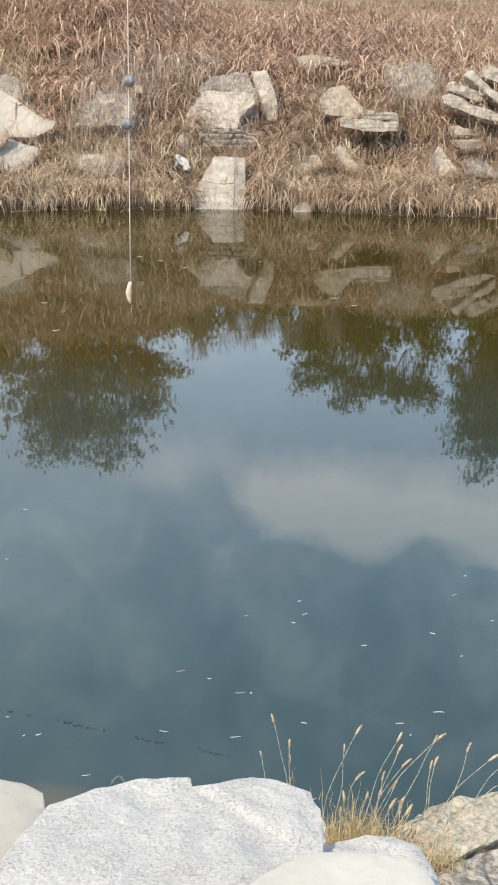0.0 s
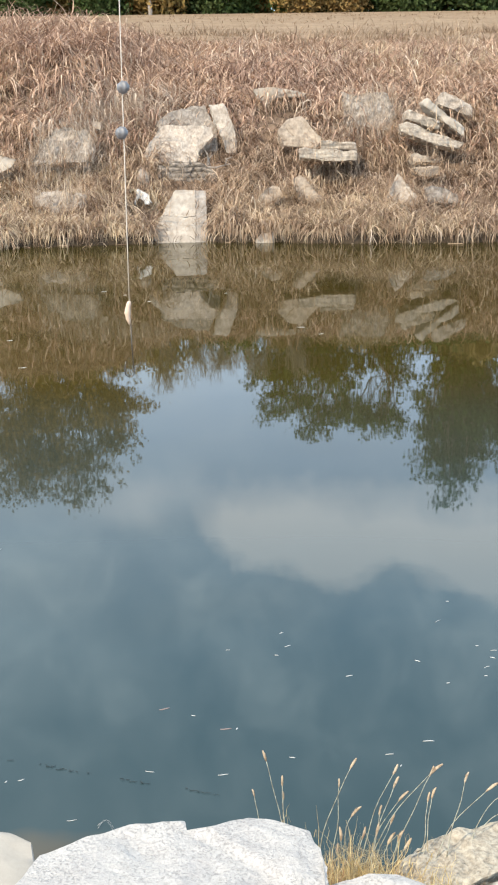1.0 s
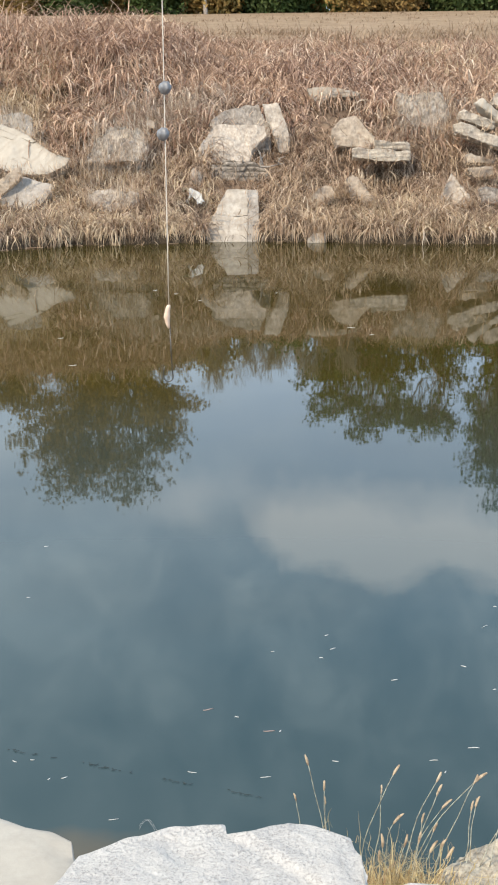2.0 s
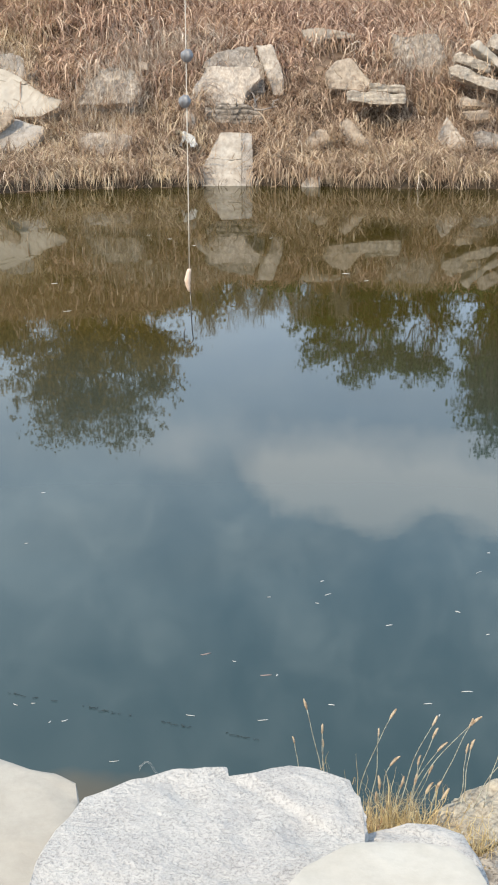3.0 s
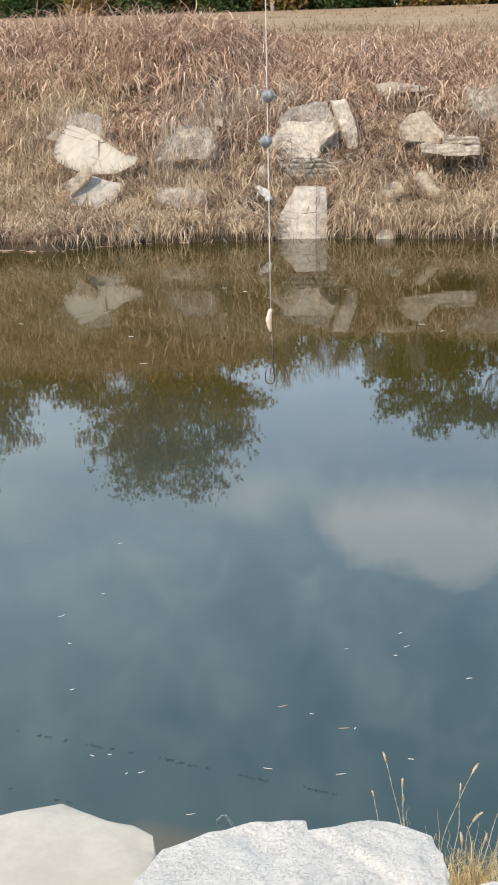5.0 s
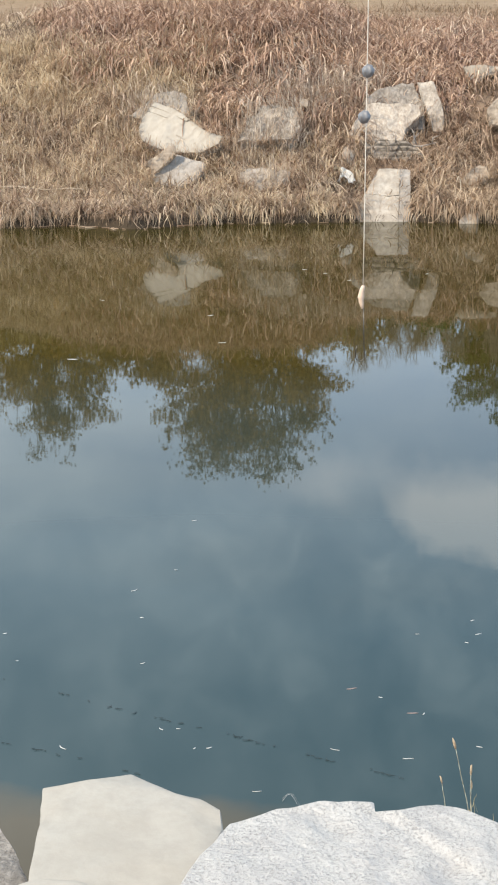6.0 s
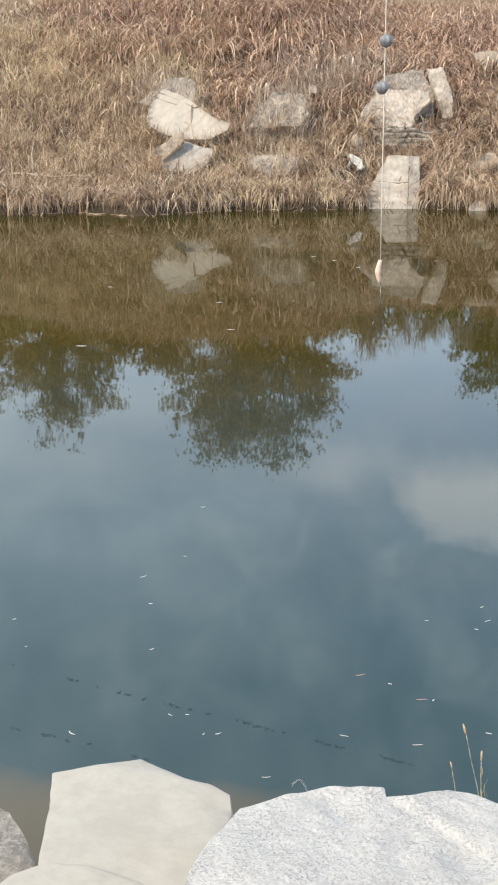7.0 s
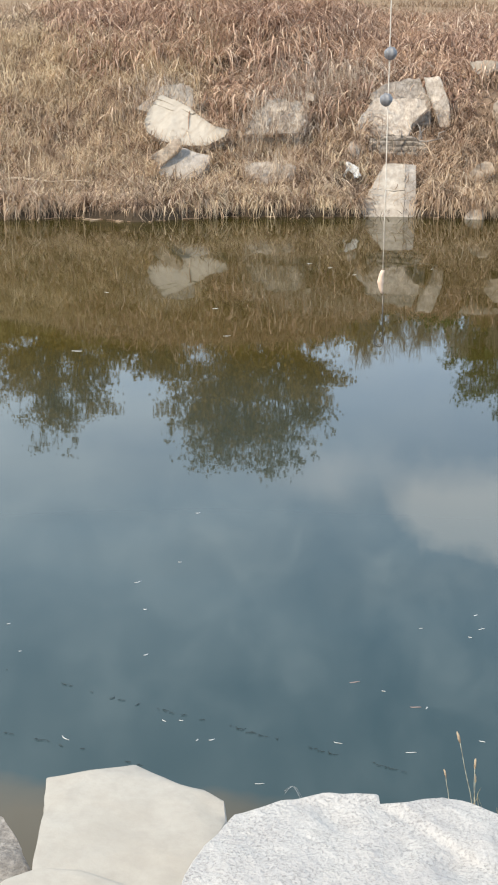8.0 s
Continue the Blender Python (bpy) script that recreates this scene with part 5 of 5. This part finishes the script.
def algae_strand(points, seed):
    """A dark broken thread of weed lying in the surface."""
    rnd = random.Random(seed)
    bm = bmesh.new()
    pts = [Vector((x, y, 0.002)) for x, y in points]
    for a, b in zip(pts, pts[1:]):
        n = max(2, int((b - a).length / 0.012))
        for k in range(n):
            if noise.noise(Vector((a.x * 3 + k * 0.16, seed, a.y))) < 0.0 or rnd.random() < 0.3:
                continue
            u = (k + rnd.random()) / n
            p = a.lerp(b, u) + Vector((rnd.gauss(0, 0.004), rnd.gauss(0, 0.004), 0))
            ln, w, ang = rnd.uniform(0.003, 0.013), rnd.uniform(0.0004, 0.0016), rnd.gauss(0, 0.5)
            d = (b - a).normalized()
            d = Vector((d.x * math.cos(ang) - d.y * math.sin(ang), d.x * math.sin(ang) + d.y * math.cos(ang), 0))
            s = Vector((-d.y, d.x, 0)) * w
            c = [p - d * ln - s * 0.3, p - s, p + d * ln, p + s]
            lo = [bm.verts.new(q) for q in c]
            hi = [bm.verts.new(q + Vector((0, 0, 0.0015))) for q in c]
            bm.faces.new(hi)
            for j in range(4):
                bm.faces.new((lo[j], lo[(j + 1) % 4], hi[(j + 1) % 4], hi[j]))
    ob = part("algae_strand", bm, ALGAE, smooth=False)
    tagged(ob, "dark broken strand of weed afloat", "water weed", kind="stuff")


algae_strand([(-1.58, 4.35), (-1.02, 4.14), (-0.65, 4.02), (-0.42, 3.93), (-0.16, 3.84), (0.05, 3.77)], 3)
algae_strand([(-1.44, 3.87), (-1.2, 3.81), (-0.95, 3.73), (-0.72, 3.64)], 8)


def wisp(x, y):
    """A thin bleached stalk bent over on the water, with frayed strands."""
    root = tagged(new("straw_wisp"), "thin frayed bleached stalk bent over on the water", "flotsam")
    root.matrix_world = Matrix.Translation((x, y, 0)) @ Matrix.Scale(0.65, 4)
    rnd = random.Random(6)
    for k in range(4):
        bm = bmesh.new()
        pts = []
        for j in range(9):
            u = j / 8
            px = -0.045 + 0.105 * u + rnd.uniform(-0.004, 0.004)
            py = 0.075 * math.sin(min(1.0, u * 1.25 + 0.05 * k) * math.pi) ** 0.8 - 0.03 * u + rnd.uniform(-0.005, 0.005)
            pts.append(Vector((px, py, 0.004 + 0.012 * math.sin(u * math.pi))))
        if k % 2:
            pts = pts[: 4 + k]
        pipe(bm, pts, [0.00032 - 0.00002 * j for j in range(len(pts))], 5)
        part("strand", bm, STRAW, root)


wisp(-0.385, 3.60)


# ---- grass and foxtails among the near stones ----
def tuft(x, y, z, count, radius, length, label, seed, mat=None):
    r = np.random.default_rng(seed)
    a, d = r.uniform(-math.pi, math.pi, count), radius * np.sqrt(r.random(count))
    root = np.stack([x + d * np.cos(a), y + d * np.sin(a) * 0.6, np.full(count, z)], 1)
    v, q = blades(root, a + r.normal(0, 1.6, count), r.uniform(0.0, 1.2, count), r.uniform(-3.4, 5.0, count), r.uniform(*length, count) * r.uniform(0.5, 1.2, count), r.uniform(0.0018, 0.0046, count), 9, 0.5)
    tagged(new("grass_tuft", mesh_of("grass_tuft", v, q, mat or TUFT_GRASS)), label, "grass", kind="stuff")


tuft(0.292, 2.66, 0.33, 2400, 0.095, (0.12, 0.23), "golden dry grass tuft between white stones", 21)
tuft(0.35, 2.62, 0.35, 420, 0.055, (0.07, 0.16), "golden grass beside a rough boulder", 25)
tuft(0.46, 2.59, 0.37, 700, 0.08, (0.06, 0.15), "low pale grass tuft on a rough boulder", 22)
tuft(0.235, 2.60, 0.38, 150, 0.035, (0.06, 0.14), "reddish dry grass tuft beside a white boulder", 23, RED_GRASS)
tuft(0.40, 2.70, 0.40, 26, 0.12, (0.12, 0.22), "loose arching grass blades over stones", 29)
tuft(0.14, 2.90, 0.34, 9, 0.05, (0.12, 0.20), "thin pale grass blades behind a boulder", 31)


def foxtail(x, y, z, tip_x, tip_z, head, bend, label="dry foxtail stem with a tan seed head", thick=0.0011):
    """A thin arching stem with a bristly seed head."""
    root = tagged(new("foxtail"), label, "grass stem", "foxtails by the near stones")
    root.location = (x, y, z)
    pts = []
    for k in range(9):
        u = k / 8
        sag = 0.004 * math.sin(2.2 * math.pi * u + x * 40) * (1 - u) * u * 4 + 0.007 * math.sin(math.pi * u) * math.cos(x * 97)
        pts.append(Vector((tip_x * (u + (bend - 0.25) * u * (1 - u)) + sag, 0.02 * u, tip_z * (u + 0.25 * abs(bend) * u * (1 - u)))))
    bm = bmesh.new()
    pipe(bm, pts, [thick * (1.2 - 0.06 * k) for k in range(9)], 5)
    part("stem", bm, STEM, root)
    bm = bmesh.new()
    way = (pts[8] - pts[7]).normalized()
    rnd = random.Random(int(abs(x * 1000) + tip_z * 977))
    u = way.orthogonal().normalized()
    w = way.cross(u)
    prof = [0.4, 0.85, 1.0, 1.0, 0.95, 0.85, 0.45]
    droop = Vector((rnd.uniform(-0.2, 0.35) * head, 0, -0.1 * head))  # the head nods to one side
    prev = None
    for k, r in enumerate(prof):
        c = pts[8] + way * (head * 1.25 * k / 6 - head * 0.2) + droop * (k / 6) ** 2
        ring = [bm.verts.new(c + (u * math.cos(j * 0.785) + w * math.sin(j * 0.785)) * r * head * 0.12 * rnd.uniform(0.8, 1.25)) for j in range(8)]
        if prev:
            for j in range(8):
                bm.faces.new((prev[j], prev[(j + 1) % 8], ring[(j + 1) % 8], ring[j]))
        prev = ring
    for _ in range(60):
        k = rnd.random()
        ang = rnd.uniform(0, math.tau)
        out = u * math.cos(ang) + w * math.sin(ang)
        a = pts[8] + way * (head * (k * 0.85 - 0.12)) + out * head * 0.085 * math.sin(0.35 + 2.6 * k)
        b = a + (out + way * 2.6).normalized() * head * 0.13
        s = out.cross(way) * 0.0004
        bm.faces.new([bm.verts.new(a - s), bm.verts.new(a + s), bm.verts.new(b)])
    part("seed_head", bm, FOXTAIL, root)


for x, y, z, tx, tz, head, bend in [
    (0.138, 2.90, 0.32, -0.042, 0.285, 0.026, -0.25), (0.130, 2.90, 0.32, 0.007, 0.215, 0.024, 0.0), (0.144, 2.90, 0.32, -0.004, 0.175, 0.020, 0.3), (0.078, 2.90, 0.34, -0.012, 0.165, 0.018, 0.0),
    (0.220, 2.80, 0.35, 0.080, 0.285, 0.026, -0.3), (0.250, 2.80, 0.36, 0.021, 0.225, 0.020, 0.0), (0.28, 2.74, 0.36, 0.018, 0.180, 0.026, -1.6),
    (0.310, 2.75, 0.38, 0.088, 0.265, 0.026, -0.3), (0.330, 2.75, 0.38, 0.069, 0.230, 0.026, -0.2), (0.320, 2.75, 0.38, 0.094, 0.195, 0.026, -0.4),
    (0.330, 2.75, 0.40, 0.159, 0.245, 0.030, -0.3), (0.395, 2.75, 0.40, 0.091, 0.240, 0.024, -0.3), (0.455, 2.75, 0.41, 0.026, 0.160, 0.022, 0.2), (0.465, 2.75, 0.41, 0.026, 0.170, 0.024, 0.3),
    (0.340, 2.72, 0.38, 0.021, 0.175, 0.022, 0.2), (0.345, 2.72, 0.38, 0.044, 0.150, 0.022, 0.0), (0.370, 2.70, 0.39, 0.034, 0.105, 0.026, 0.2),
    (0.300, 2.70, 0.36, 0.020, 0.145, 0.028, 0.2), (0.330, 2.69, 0.36, 0.050, 0.135, 0.028, -0.2), (0.270, 2.72, 0.36, 0.000, 0.130, 0.030, 0.1), (0.360, 2.69, 0.37, 0.060, 0.110, 0.030, 0.2), (0.290, 2.70, 0.36, -0.030, 0.105, 0.024, -0.2), (0.315, 2.68, 0.36, 0.035, 0.165, 0.026, 0.4),
    (0.525, 2.75, 0.42, 0.044, 0.200, 0.024, -0.2), (0.500, 2.75, 0.42, 0.125, 0.175, 0.028, -0.3), (0.600, 2.80, 0.43, 0.10, 0.140, 0.010, -0.8), (0.62, 2.85, 0.43, 0.09, 0.055, 0.028, -0.1)]:
    foxtail(x, y, z, tx, tz, head, bend)


# ---- fishing tackle hanging before the lens ----
def tackle(x, y):
    root = tagged(new("fishing_line"), "thin pale fishing line with two split shots and a baited hook", "fishing tackle")
    root.location = (x, y, 0)
    bm = bmesh.new()
    pipe(bm, [Vector((0, 0, 2.60 - 0.0556 * k)) for k in range(11)], [0.0004] * 11)
    part("line", bm, NYLON, root)
    for z, off in ((2.205, 0.0008), (2.172, -0.0014)):
        bm = bmesh.new()
        bmesh.ops.create_uvsphere(bm, u_segments=20, v_segments=14, radius=0.0047)
        for v in bm.verts:
            v.co += v.normal * 0.0008 * noise.noise(v.co * 420)
            if abs(v.co.x) < 0.0009 and v.co.y < 0:
                v.co.y *= 0.7
        for v in bm.verts:
            v.co += Vector((off, 0, z))
        part("split_shot", bm, LEAD, root, "round dull lead split shot")
    bm = bmesh.new()
    prev = None
    for k in range(9):
        u = k / 8
        r = 0.0016 * (0.55 + 0.9 * math.sin(math.pi * min(1, u * 0.9 + 0.1))) * (1 + 0.25 * noise.noise(Vector((u * 7, 0, 0))))
        c = Vector((-0.0016 * math.sin(u * 3.0), 0, 2.045 - 0.018 * u))
        ring = [bm.verts.new(c + Vector((math.cos(j * 0.785) * r, math.sin(j * 0.785) * r, 0))) for j in range(8)]
        if prev:
            for j in range(8):
                bm.faces.new((prev[j], prev[(j + 1) % 8], ring[(j + 1) % 8], ring[j]))
        else:
            bm.faces.new(ring[::-1])
        prev = ring
    bm.faces.new(prev)
    bmesh.ops.recalc_face_normals(bm, faces=bm.faces)
    part("bait", bm, BAIT, root, "soft pinkish bait threaded on the hook")
    bm = bmesh.new()
    pts = [Vector((0.0005, 0, 2.0280)), Vector((0.001, 0, 2.0080)), Vector((0.0016, 0, 1.9950)), Vector((0.0022, 0, 1.9900))]
    for k in range(8):
        ang = math.pi * k / 7
        pts.append(Vector((-0.0014 + 0.0036 * math.cos(ang), 0, 1.9890 - 0.0036 * math.sin(ang))))
    pts += [Vector((-0.005, 0, 1.9940)), Vector((-0.0042, 0, 1.9975))]
    pipe(bm, pts, [0.00045] * len(pts))
    part("hook", bm, STEEL, root, "bent dark steel hook")


tackle(-0.063, 1.0)


def rod():
    root = tagged(new("fishing_rod"), "slim dark fishing rod propped on the shore stones", "fishing rod")
    a, b = Vector((1.75, 0.35, 0.55)), Vector((-0.063, 1.0, 2.60))
    bm = bmesh.new()
    pipe(bm, [a.lerp(b, k / 10) for k in range(11)], [0.006 - 0.0005 * k for k in range(11)], 8)
    part("blank", bm, GRAPHITE, root)
    bm = bmesh.new()
    tube(bm, a.lerp(b, 0.02), a.lerp(b, 0.14), 0.014, 0.012, 10)
    part("grip", bm, BAIT, root, "cork grip")


rod()
